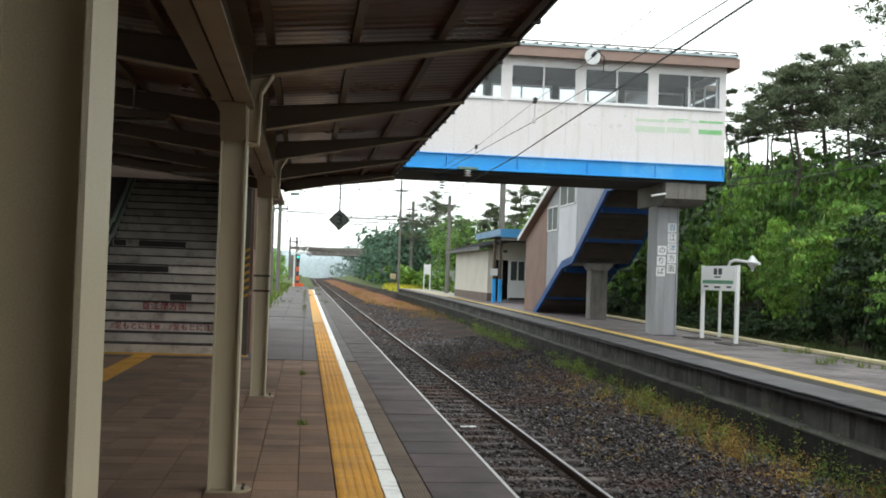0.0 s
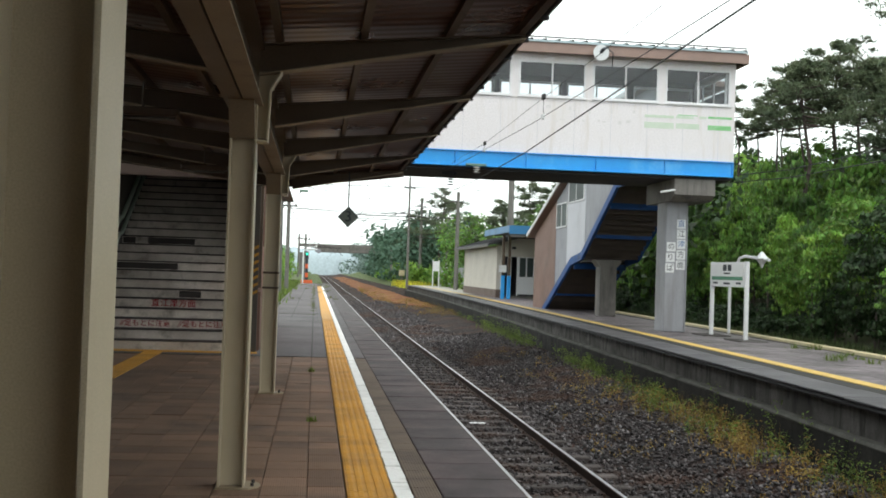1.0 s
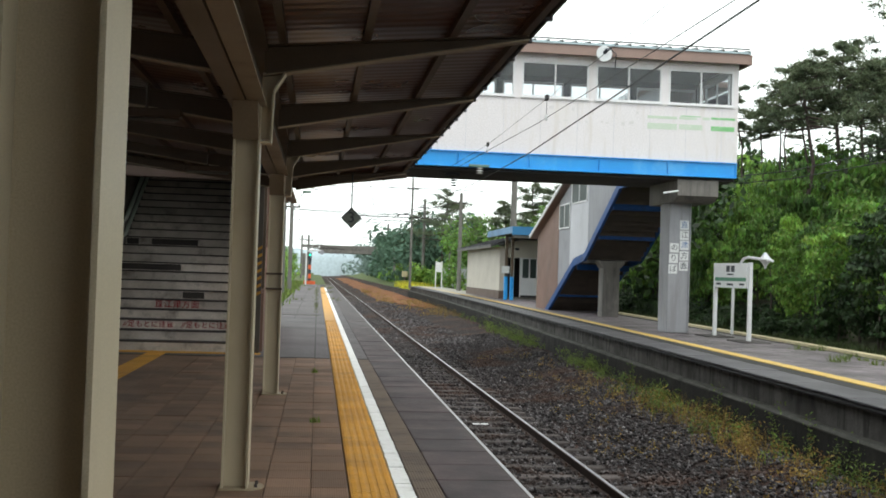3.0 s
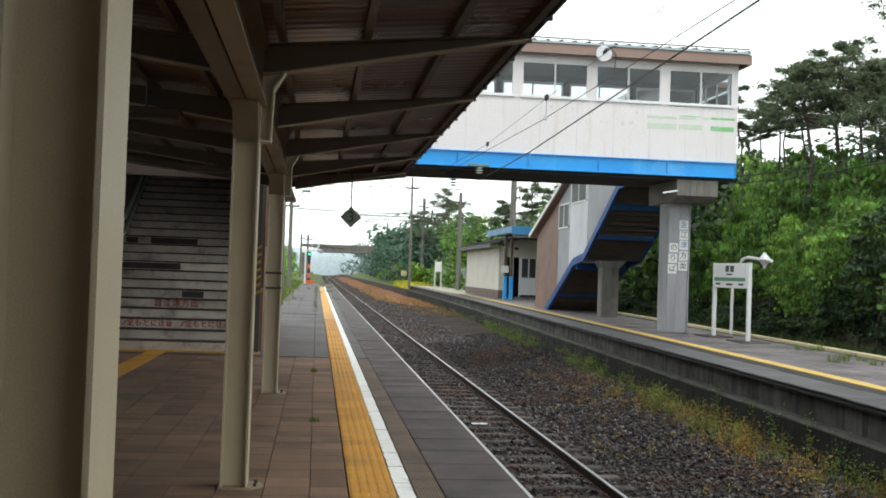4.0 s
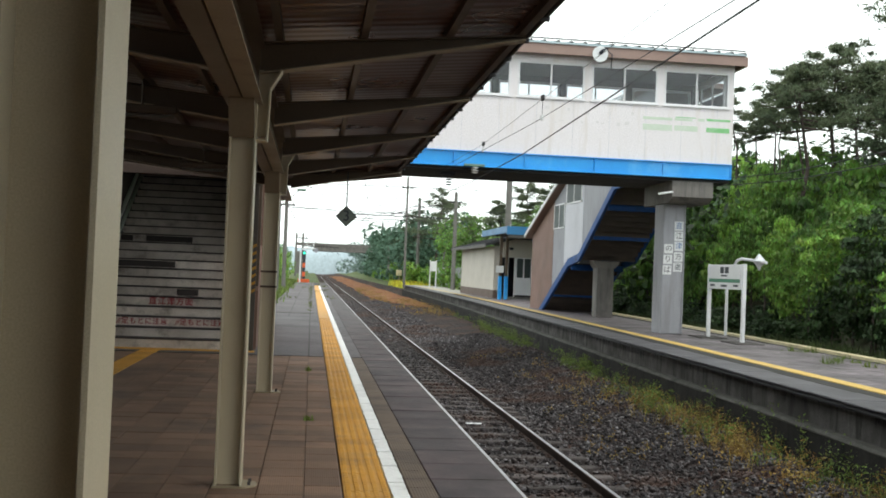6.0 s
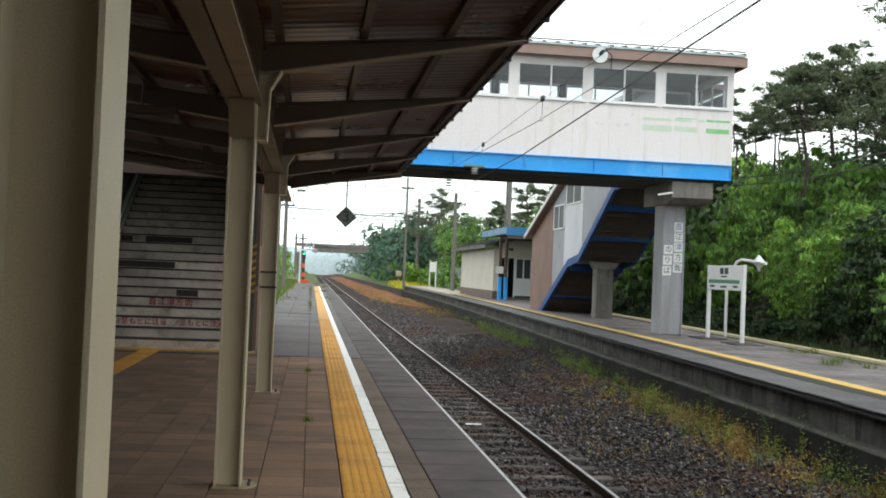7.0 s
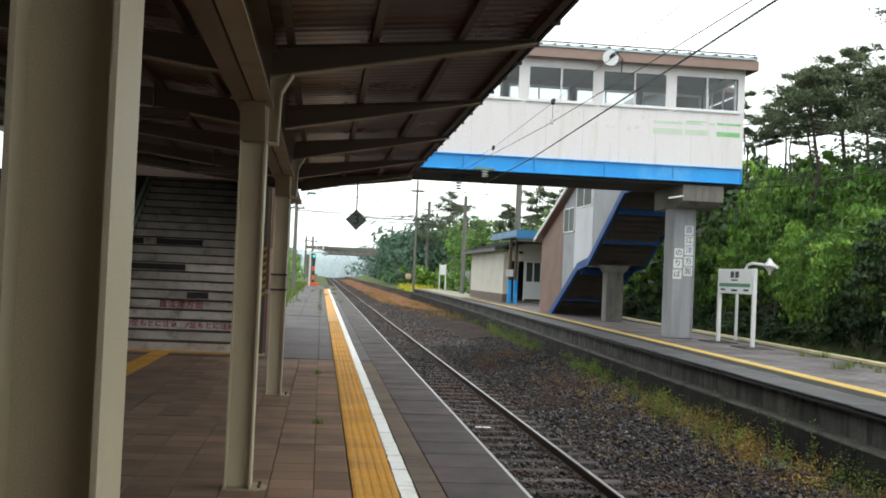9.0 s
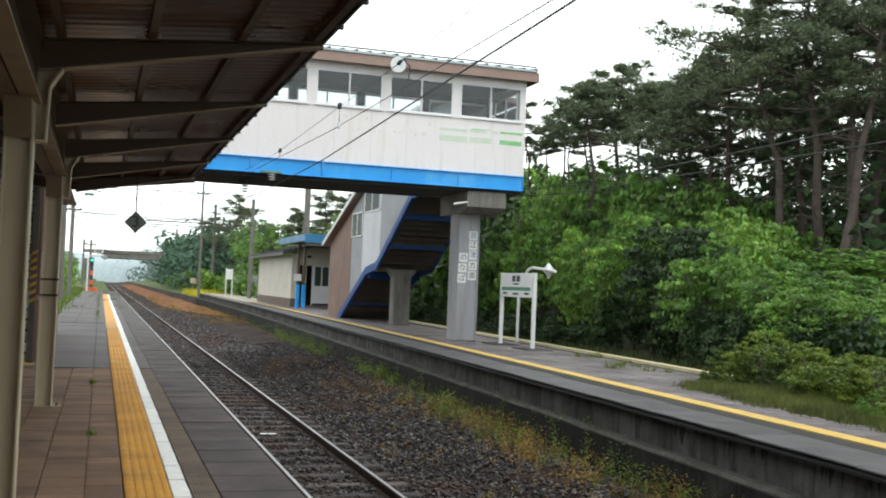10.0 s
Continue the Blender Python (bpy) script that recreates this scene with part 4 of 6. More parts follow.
part("shaft", T([(0, 0, 0.0), (0, 0, 1.75)], 0.045, 8), M["white_paint"], mk)
part("cap", T([(0, 0, 1.75), (0, 0, 1.8)], [0.05, 0.02], 8), M["white_paint"], mk)

# ---- number diamond hung from the canopy end ----
dm = thing("number_sign", (0.5, 17.0, 2.27), "grey diamond plate with a black 3 hung on a rod", "sign")
part("plate", P([(0, -0.155), (0.155, 0), (0, 0.155), (-0.155, 0)], "y", -0.008, 0.008), M["sign_grey"], dm)
part("rim", P([(0, -0.17), (0.17, 0), (0, 0.17), (-0.17, 0)], "y", 0.0, 0.006), M["ink"], dm)
part("rod", T([(0, 0, 0.15), (0, 0, 0.72)], 0.012, 6), M["ink"], dm)


def lettering(text, size, m, parent, at, rot, name="lettering", bold=0.0):
    cu = bpy.data.curves.new(name, "FONT")
    cu.body = text
    cu.size = size
    cu.align_x, cu.align_y = "CENTER", "CENTER"
    cu.extrude = 0.002
    cu.offset = bold
    cu.materials.append(m)
    ob = new(name, cu)
    ob.parent = parent
    ob.location = at
    ob.rotation_euler = [radians(a) for a in rot]
    return ob


lettering("3", 0.24, M["ink"], dm, (0, -0.011, 0), (90, 0, 0))



# ---- lettering and marks ----
TO = "\u76f4\u6c5f\u6d25\u65b9\u9762"          # direction of travel
STEP = "\u8db3\u3082\u3068\u306b\u6ce8\u610f"  # mind your step
BAY = "\u306e\u308a\u3070"                      # boarding point
for k, (x, z) in enumerate(((9.887, 2.957), (9.895, 2.68), (9.9, 2.405), (9.895, 2.115), (9.887, 1.835), (9.618, 2.33), (9.6, 2.04), (9.59, 1.75))):
    pl = thing("letter_plate", (x + 0.012, 28.098, z), "small white square plate with one character on the pillar", "sign plate", "letter plates on the pillar")
    part("plate", B((-0.125, 0.125, -0.012, 0.0, -0.125, 0.125), bev=0.004), M["white_paint"], pl)
    lettering((TO + BAY)[k], 0.2, M["blue_ink"] if k in (0, 2) else M["ink"], pl, (0, -0.014, 0.0), (90, 0, 0))


def on_riser(k):
    return SY + k * RUN - 0.004, k * RISE + RISE * 0.45


mx = (SX0 + SX1) / 2
for k, txt, xs, sz in ((4, TO, (-2.456,), 0.148), (2, "\u2044\u2044" + STEP, (-2.84, -1.87), 0.122)):
    y, z = on_riser(k)
    for x in xs:
        lettering(txt, sz, M["red_paint"], stairs, (x - mx, y - SY - 0.002, z), (90, 0, 0), bold=0.0018).data.space_character = 1.12
for k, xa, xb in ((11, -3.25, -2.36), (11, -3.73, -3.5), (8, -3.73, -2.56), (5, -2.4, -2.02)):
    y, z = on_riser(k)
    part("worn_patch", B((xa - mx, xb - mx, y - SY - 0.001, y - SY + 0.003, k * RISE + 0.014, k * RISE + 0.128)), M["tread"], stairs, "riser patch worn dark")
rail_pts = [(-hw + 0.06, -0.1, 0.85), (-hw + 0.06, 0.2, 0.95), (-hw + 0.06, 2.6, 2.25), (-hw + 0.06, 2.9, 2.3), (-hw + 0.06, 8.8, 5.5)]
part("handrail", T(rail_pts, 0.045), M["rail_green"], stairs, "pale green tube handrail")
part("handrail", T([(x, y, z - 0.3) for x, y, z in rail_pts], 0.04), M["rail_green"], stairs)
part("handrail", T([(-x, y, z) for x, y, z in rail_pts], 0.025), M["green_metal"], stairs)
guard = thing("striped_guard", (SX1 + 0.02, SY - 0.06, 0), "black and yellow striped edge guard at the stair wall", "guard")
part("guard_post", B((-0.05, 0.05, -0.03, 0.03, 0.0, 2.85)), M["dark_wall"], guard)
for k in range(7):
    z = 0.95 + k * 0.125
    part("stripe", P([(-0.046, z), (0.046, z + 0.05), (0.046, z + 0.10), (-0.046, z + 0.05)], "y", -0.036, -0.031), M["yellow"], guard)

# washed-out green lettering band on the bridge wall
for a, b, z0, z1, m in ((8.5, 9.3, 5.70, 5.77, "pale_green"), (8.5, 9.3, 5.42, 5.58, "pale_green"), (9.36, 9.85, 5.71, 5.78, "pale_green"), (9.36, 10.0, 5.44, 5.58, "pale_green"), (10.0, 10.2, 5.72, 5.79, "pale_green"), (10.24, 10.9, 5.74, 5.80, "green_strip"), (10.24, 10.88, 5.44, 5.565, "green_strip"), (9.4, 9.95, 5.79, 5.81, "green_strip")):
    part("faded_mark", B((a, b, BY0 - 0.004, BY0, z0, z1)), M[m], bridge, "faded green mark on the wall")
# ghost of the lost lettering further along the wall
rng_marks = np.random.default_rng(5)
for k in range(16):
    x = 5.3 + k * 0.19 + rng_marks.normal() * 0.03
    z = 5.5 + rng_marks.normal() * 0.03 + (0.26 if k % 3 == 0 else 0.0)
    part("ghost_mark", B((x, x + rng_marks.uniform(0.05, 0.14), BY0 - 0.0035, BY0, z, z + rng_marks.uniform(0.02, 0.10))), M["ghost"], bridge, "faint grey trace of lost lettering")
# panel joints and drip stains
for k in range(15):
    x = BX1 - 0.98 * k - 0.45
    part("panel_joint", B((x - 0.004, x + 0.004, BY0 - 0.003, BY0, 4.62, 6.06)), M["lilac_siding"], bridge)
dish = thing("loudspeaker", (7.16, 26.82, 7.24), "round white loudspeaker dish under the bridge eave", "loudspeaker")
part("dish", T([(0, 0.02, 0), (0, 0.0, 0), (0, -0.06, 0), (0, -0.065, 0)], [0.09, 0.12, 0.21, 0.2], 20), M["reflector"], dish, smooth=False)
part("driver", T([(0.0, -0.06, 0.02), (0.05, -0.18, 0.09)], 0.045, 8), M["ink"], dish)
part("bracket", T([(0.05, -0.16, 0.09), (0.16, -0.1, 0.16), (0.22, 0.05, 0.14)], 0.02, 6), M["ink"], dish)
part("cable", T([(0.2, 0.0, 0.12), (0.33, -0.02, 0.02), (0.4, 0.3, -0.25), (0.45, 0.33, -0.3)], 0.014, 6), M["ink"], dish)

# conduit on the pillar, downpipe
part("conduit", T([(0.27, -0.40, 3.55), (0.27, -0.40, 0.1)], 0.02, 6), M["grey_concrete"], pil)
part("pipe_stub", T([(-0.75, -1.15, 3.75), (-0.35, -1.18, 3.82)], 0.03, 6), M["white_paint"], pil)

# ---- overhead line ----
def wire(name, pts, r, label):
    return tagged(link_mesh(name, T(pts, r, 5), M["wire"]), label, "wire", "overhead wires")


wire("contact_wire", [(2.5, -20, 3.75), (3.42, 8.1, 3.70), (3.79, 19.3, 3.70), (3.95, 27, 3.78), (3.4, 60, 4.1), (3.1, 110, 4.3), (3.1, 300, 4.3)], 0.010, "dark contact wire over the track")
wire("contact_wire", [(3.3, -20, 3.58), (3.1, 10.5, 3.62), (3.1, 15, 3.66), (3.1, 23.6, 3.86), (3.05, 28, 3.98), (3.0, 60, 4.2), (3.1, 110, 4.25), (3.1, 300, 4.2)], 0.005, "thin dark contact wire over the track")
wire("messenger_wire", [(3.2, -20, 4.3), (3.1, 4, 4.02), (3.1, 12, 3.945), (3.1, 19.8, 3.89), (3.05, 27, 4.02), (3.0, 45, 4.7), (3.1, 88, 5.6), (3.1, 130, 4.8), (3.1, 180, 5.6), (3.1, 300, 5.2)], 0.0032, "dark messenger wire above the track")
for y, za, zb in ((14.6, 3.94, 3.66), (19.8, 3.89, 3.77)):
    d = thing("dropper", (3.1, y, 0), "thin dropper with a clip between two wires", "dropper", "wire droppers")
    part("dropper_rod", T([(0, 0, za), (0, 0, zb)], 0.004, 5), M["wire"], d)
    part("clip", B((-0.022, 0.022, -0.055, 0.055, za - 0.038, za + 0.038), bev=0.008), M["wire"], d)
    part("clip", B((-0.018, 0.018, -0.045, 0.045, zb - 0.035, zb + 0.035), bev=0.006), M["insulator"], d)
ins = thing("bridge_insulator", (4.05, 27.1, 4.1), "white porcelain insulators with a green clamp under the bridge", "insulator", "insulators")
part("clamp", B((-0.28, 0.25, -0.05, 0.05, 0.1, 0.16), bev=0.01), M["green_metal"], ins)
for z in (0.06, 0.0, -0.06):
    part("shed_disc", T([(0, 0, z - 0.02), (0, 0, z), (0, 0, z + 0.02)], [0.05, 0.11, 0.05], 12), M["insulator"], ins)
ins2 = thing("bridge_insulator", (3.5, 28.0, 3.75), "dark ribbed insulator hanging under the bridge", "insulator", "insulators")
for k in range(5):
    part("shed_disc", T([(0, 0, 0.3 - k * 0.07 - 0.02), (0, 0, 0.3 - k * 0.07), (0, 0, 0.3 - k * 0.07 + 0.02)], [0.04, 0.11, 0.04], 10), M["ink"], ins2)
part("hanger", T([(-0.4, 0, 0.4), (0, 0, 0.4), (0.7, 0, 0.4)], 0.05, 6), M["ink"], ins2)
part("clamp_plate", B((-0.25, 0.15, -0.06, 0.06, 0.28, 0.42), bev=0.01), M["ink"], ins2)


def pole(x, y, z0, h, r, arm_to=None, label="grey concrete line pole beside the track"):
    t = thing("line_pole", (x, y, z0), label, "pole", "line poles")
    part("shaft", T([(0, 0, 0), (0, 0, h)], [r, r * 0.75], 10), M["pole_concrete"], t)
    part("cap", T([(0, 0, h), (0, 0, h + 0.06)], r * 0.6, 8), M["rust_dark"], t)
    if arm_to:
        s = arm_to - x
        part("arm", T([(0, 0, h * 0.74), (s, 0, h * 0.74)], 0.05, 6), M["rust_dark"], t)
        part("brace", T([(0, 0, h * 0.92), (s * 0.65, 0, h * 0.75)], 0.035, 6), M["rust_dark"], t)
        part("insulator", T([(s * 0.3, 0, h * 0.74), (s * 0.3, 0, h * 0.74 + 0.35)], 0.09, 8), M["insulator"], t)
        part("steady_arm", T([(s * 0.85, 0, h * 0.74), (s, 0, h * 0.6), (s * 1.05, 0, h * 0.59)], 0.03, 6), M["rust_dark"], t)
    part("crossbar", B((-0.55, 0.55, -0.05, 0.05, h * 0.9, h * 0.9 + 0.1)), M["rust_dark"], t)
    for a in (-0.45, 0.45):
        part("insulator", T([(a, 0, h * 0.9 + 0.1), (a, 0, h * 0.9 + 0.3)], 0.06, 8), M["insulator"], t)


pole(11.7, 88, -0.2, 8.3, 0.19, 3.2)
pole(14.7, 80, 0.0, 12, 0.27, None)
pole(12.8, 130, -0.2, 10.6, 0.22, 3.2)
pole(9.0, 104, -0.2, 10.8, 0.13, None, "slim dark steel mast beside the track")
pole(12.9, 200, 0, 10.3, 0.26, 3.2)
pole(14.6, 118, 0, 7.5, 0.17, None)
pole(11.8, 165, 0, 7.8, 0.2, None)
pole(-1.8, 70, -0.1, 6.1, 0.15, None)
pole(-2.0, 58, -0.1, 7.8, 0.26, None)
pole(-1.15, 125, -0.3, 5.6, 0.16, 3.0)
pole(-2.6, 170, -0.3, 7, 0.2, 3.0)
for pts in ([(-1.8, 70, 5.3), (3.1, 70, 5.1), (14.7, 80, 6.2)], [(-1.8, 70, 4.6), (5, 76, 4.9), (11.7, 88, 6.0)], [(-2.0, 58, 6.0), (4, 80, 6.8), (9.0, 104, 8.6)], [(9, 104, 9.8), (11.7, 88, 7.2), (14.7, 80, 9.5)], [(9, 104, 8.2), (12.8, 130, 9.6)], [(-1.2, 20, 7), (-1.8, 58, 6.9), (-1.8, 70, 5.6), (-1.15, 125, 5.0)], [(11.7, 88, 6.6), (12.8, 130, 8.5), (12.9, 200, 9.2)], [(14.7, 80, 6.0), (14.6, 118, 6.4), (11.8, 165, 6.5)]):
    wire("cable", pts, 0.018, "dark overhead cable between line poles")
for dz in (0.0, 0.22):
    wire("cable", [(12.04, 36, 4.75 + dz), (12.6, 32, 4.5 + dz), (12.9, 28, 4.35 + dz), (12.9, 15, 4.3 + dz * 1.6), (12.9, -10, 4.9 + dz)], 0.014, "dark cable strung before the wooded bank")
for pts in ([(-1.9, 70, 6.95), (1.34, 70, 6.92), (7.0, 74, 7.3), (13.11, 80, 7.74)], [(-1.75, 70, 5.31), (3.0, 86, 6.1), (8.71, 104, 6.99)], [(2.86, 60, 6.95), (5.01, 75, 7.39)], [(6.2, 104, 7.75), (7.02, 104, 7.64), (9.84, 104, 6.54), (11.9, 104, 6.1)], [(5.6, 104, 7.2), (9.0, 104, 7.0)], [(9.0, 104, 5.2), (12.8, 130, 3.6)]):
    wire("cable", pts, 0.022, "dark overhead cable crossing the line")
lamp = thing("street_lamp", (-2.0, 40, 0), "small pale green lamp head on a thin arm", "lamp")
part("arm", T([(0, 18, 4.2), (0.3, 17, 4.7), (1.25, 14, 5.3)], 0.02, 6), M["pole_concrete"], lamp)
part("lamp_head", B((1.1, 1.55, 13.9, 14.1, 5.24, 5.36), bev=0.03), M["green_metal"], lamp)

# ---- end of the platform, signal, road bridge ----
sig = thing("signal", (-0.75, 100, 0), "signal with a green light on an orange and black striped mast", "signal")
part("head", B((-0.16, 0.16, -0.1, 0.1, 2.2, 2.95), bev=0.03), M["ink"], sig)
part("lens", T([(0, -0.1, 2.72), (0, -0.14, 2.72)], 0.11, 12), M["lampglow"], sig, "lit green lens")
for k in range(6):
    part("mast_band", B((-0.13, 0.13, -0.08, 0.08, -0.3 + k * 0.42, 0.12 + k * 0.42)), M["orange"] if k % 2 == 0 else M["ink"], sig)
part("base", B((-0.5, 0.55, -0.4, 0.4, -0.4, 0.3)), M["orange"], sig, "orange foot plate")
hoop = thing("pipe_frame", (-1.05, 96, 0), "white bent pipe frame at the platform end", "pipe frame")
part("pipe", T([(0, 0, -0.2), (0, 0, 2.8), (0.12, 0, 3.0), (0.35, 0, 3.08), (1.3, 0, 3.1)], 0.07, 8), M["white_paint"], hoop)
part("mirror", T([(1.35, 0, 2.95), (1.35, -0.06, 2.95)], 0.22, 10), M["pale_siding"], hoop)
ob = thing("road_bridge", (5, 250, 0), "grey concrete road bridge crossing the line far off", "bridge")
part("deck", B((-5, 25, -4, 4, 5.2, 6.3)), M["cap_concrete"], ob)
part("parapet", B((-9, 25, -4.1, -3.9, 6.3, 7.0)), M["cap_concrete"], ob)
for x in (-8, 14):
    part("pier", B((x - 0.8, x + 0.8, -2, 2, -1, 5.0)), M["cap_concrete"], ob)
fence = thing("platform_fence", (13.2, 95, 0), "pale grey sheet fence behind the far platform", "fence")
for k in range(22):
    part("sheet", B((0, 0.05, -14 + k * 1.5, -12.55 + k * 1.5, 0, 2.0)), M["pale_siding"], fence)
small = thing("notice_board", (10.9, 96, 0), "white notice board on two posts", "notice board")
part("board", B((-0.26, 0.3, -0.04, 0.04, 1.5, 2.4)), M["white_paint"], small)
for x in (-0.25, 0.3):
    part("post", B((x - 0.04, x + 0.04, 0.05, 0.12, 0, 2.5)), M["white_paint"], small)
lan = thing("stone_lantern", (11.0, 135, -0.2), "small pale box on a post beyond the platform", "marker")
part("post", B((-0.12, 0.12, -0.12, 0.12, 0, 1.0)), M["pole_concrete"], lan)
part("box_head", B((-0.35, 0.35, -0.3, 0.3, 1.0, 1.7), bev=0.05), M["pale_paint"], lan)

# unlit lamps under the canopy
for x, y, z in ((-1.5, 9.3, 2.66), (-1.5, 4.3, 2.66), (-1.5, 14.4, 2.66)):
    fl = thing("ceiling_lamp", (x, y, z), "unlit pale fluorescent lamp fitting under the canopy", "lamp", "canopy lamps")
    part("housing", B((-0.3, 0.3, -0.08, 0.08, 0.03, 0.10), bev=0.01), M["brown_steel"], fl)
    part("tube", T([(-0.27, 0, 0.012), (0.27, 0, 0.012)], 0.016, 8), M["pole_concrete"], fl)
    part("hanger", T([(0, 0, 0.10), (0, 0, 0.4)], 0.012, 6), M["brown_steel"], fl)
# straps round the farther column
for z in (1.2, 1.37):
    st = thing("column_strap", (CX, 12.3, z), "thin dark strap round the canopy column", "strap", "column straps")
    part("band", B((-0.092, 0.092, -0.112, 0.112, -0.012, 0.012)), M["brown_steel"], st)

# far hills at the end of the line, haze painted into their colour
hill = bmesh.new()
rows_ = []
for i in range(61):
    x = -300 + i * 10
    h = 17 + 6 * noise.noise(Vector((x * 0.012, 0, 5))) + 5 * noise.noise(Vector((x * 0.06, 0, 9)))
    rows_.append([hill.verts.new((x, 1200, -2)), hill.verts.new((x, 1215, h)), hill.verts.new((x, 1290, h * 0.8)), hill.verts.new((x, 1300, -2))])
for a, b in zip(rows_, rows_[1:]):
    for k in range(3):
        hill.faces.new((a[k], b[k], b[k + 1], a[k + 1]))
setting("backdrop", hill, M["haze_hill"], "hills at the end of the line with haze painted into their colour", "hills", True)

# wood that closes the line's far end, mist painted into its colour
ridge = bmesh.new()
rows_ = []
for i in range(241):
    x = -120 + i * 1.0
    h = 9.5 + 2.2 * noise.noise(Vector((x * 0.05, 0, 3))) + 1.4 * noise.noise(Vector((x * 0.3, 0, 6))) + 0.7 * noise.noise(Vector((x * 1.1, 0, 2)))
    rows_.append([ridge.verts.new((x, 430 + 2 * noise.noise(Vector((x * 0.4, 1, 1))), -2)), ridge.verts.new((x, 432, h * 0.6)), ridge.verts.new((x, 436, h)), ridge.verts.new((x, 450, -2))])
for a, b in zip(rows_, rows_[1:]):
    for k in range(3):
        ridge.faces.new((a[k], b[k], b[k + 1], a[k + 1]))
setting("backdrop_wood", ridge, M["mist_ridge"], "wood at the end of the line with mist painted into its colour", "woodland", True)

# joints in the asphalt of the open platform
joints = thing("asphalt_joint", (0, 60, 0.0), "thin dark joints in the platform asphalt", "joint", kind="structure")
for x, y0, y1 in ((0.0, END + 0.02, 100), (-0.62, 31.0, 100)):
    part("joint", B((x - 0.012, x + 0.012, y0 - 60, y1 - 60, 0.0, 0.002)), M["grout"], joints)
for y in (33.2, 34.0, 47.5):
    part("joint", B((-1.38, 0.238, y - 60.03, y - 59.97, 0.0, 0.002)), M["grout"], joints)
part("asphalt_patch", B((-1.38, -0.02, -26.75, -26.05, 0.002, 0.005)), M["edge"], joints, "darker asphalt patch")

for pts in ([(-2.0, 58, 6.6), (3.1, 74, 5.2), (9.0, 104, 9.0)], [(-1.8, 70, 5.0), (3.1, 88, 5.5), (11.7, 88, 5.3)], [(1.0, 30, 6.0), (3.0, 60, 5.1), (3.1, 88, 5.6)], [(-1.15, 125, 4.2), (3.1, 128, 5.0), (12.8, 130, 6.4)]):
    wire("cable", pts, 0.014, "dark overhead cable between line poles")
tag = thing("sleeper_marker", (2.96, 18.76, -1.225), "small white marker plate on a sleeper", "marker")
part("plate", B((-0.14, 0.14, -0.05, 0.05, 0.0, 0.012), bev=0.003), M["white_paint"], tag)
part("pin", T([(0, 0, 0.012), (0, 0, 0.02)], 0.012, 6), M["rust_dark"], tag)


# ---- vegetation ----
rng = np.random.default_rng(7)


def quads_mesh(name, centres, normals, length, width, material, droop=0.0):
    """Leaf blades: kite-shaped quads round their centres, facing their normals."""
    n = len(centres)
    nr = normals / np.linalg.norm(normals, axis=1, keepdims=True)
    r = rng.normal(size=(n, 3))
    u = np.cross(nr, r)
    u /= np.linalg.norm(u, axis=1, keepdims=True) + 1e-9
    w = np.cross(nr, u)
    L = (length * rng.uniform(0.7, 1.3, n))[:, None]
    W = (width * rng.uniform(0.7, 1.3, n))[:, None]
    v = np.stack([centres - u * L / 2, centres + w * W / 2 + u * L * 0.05, centres + u * L / 2 + nr * L * 0.12, centres - w * W / 2 + u * L * 0.05], 1).reshape(-1, 3)
    me = bpy.data.meshes.new(name)
    me.vertices.add(4 * n)
    me.vertices.foreach_set("co", v.ravel())
    me.loops.add(4 * n)
    me.loops.foreach_set("vertex_index", np.arange(4 * n, dtype=np.int32))
    me.polygons.add(n)
    me.polygons.foreach_set("loop_start", np.arange(0, 4 * n, 4, dtype=np.int32))
    me.update(calc_edges=True)
    me.materials.append(material)
    return me


def lobed_cloud(n, lobes, flat=1.0, shell=0.35):
    """Points and outward directions over a heap of lobes; each lobe is a centre and a radius."""
    lob = np.array(lobes)
    pick = rng.choice(len(lob), n, p=lob[:, 3] ** 2 / (lob[:, 3] ** 2).sum())
    d = rng.normal(size=(n, 3))
    d /= np.linalg.norm(d, axis=1, keepdims=True)
    r = lob[pick, 3] * (1 - shell * rng.random(n) ** 2)
    off = d * r[:, None]
    off[:, 2] *= flat
    p = lob[pick, :3] + off
    nn = d + rng.normal(size=(n, 3)) * 0.45 + np.array([0, 0, 0.55])
    return p, nn


def crown_mesh(name, material, n, leaf):
    """A bush crown in a unit box: level sprays of leaves on a heap of lobes, with dark hollows between."""
    heap = []
    for _ in range(11):
        a, rad = rng.uniform(0, math.tau), 0.62 * rng.random() ** 0.6
        heap.append((rad * math.cos(a), rad * math.sin(a), rng.uniform(0.25, 0.72) * (1 - 0.4 * rad), rng.uniform(0.2, 0.36)))
    sprays = []
    for _ in range(135):
        cx, cy, cz, r = heap[rng.integers(len(heap))]
        d = rng.normal(size=3)
        d /= np.linalg.norm(d)
        d[2] = abs(d[2]) if rng.random() < 0.7 else d[2]
        k = r * rng.uniform(0.75, 1.2)
        sprays.append((cx + d[0] * k, cy + d[1] * k, max(0.05, cz + d[2] * k * 0.8), rng.uniform(0.05, 0.15)))
    p, nn = lobed_cloud(int(n * 0.8), sprays, 0.22, 0.6)
    q, mm = lobed_cloud(n - int(n * 0.8), heap, 0.8, 0.7)
    p, nn = np.concatenate([p, q]), np.concatenate([nn, mm])
    p[:, 2] = np.abs(p[:, 2])
    return quads_mesh(name, p, nn, leaf, leaf * 0.5, material)


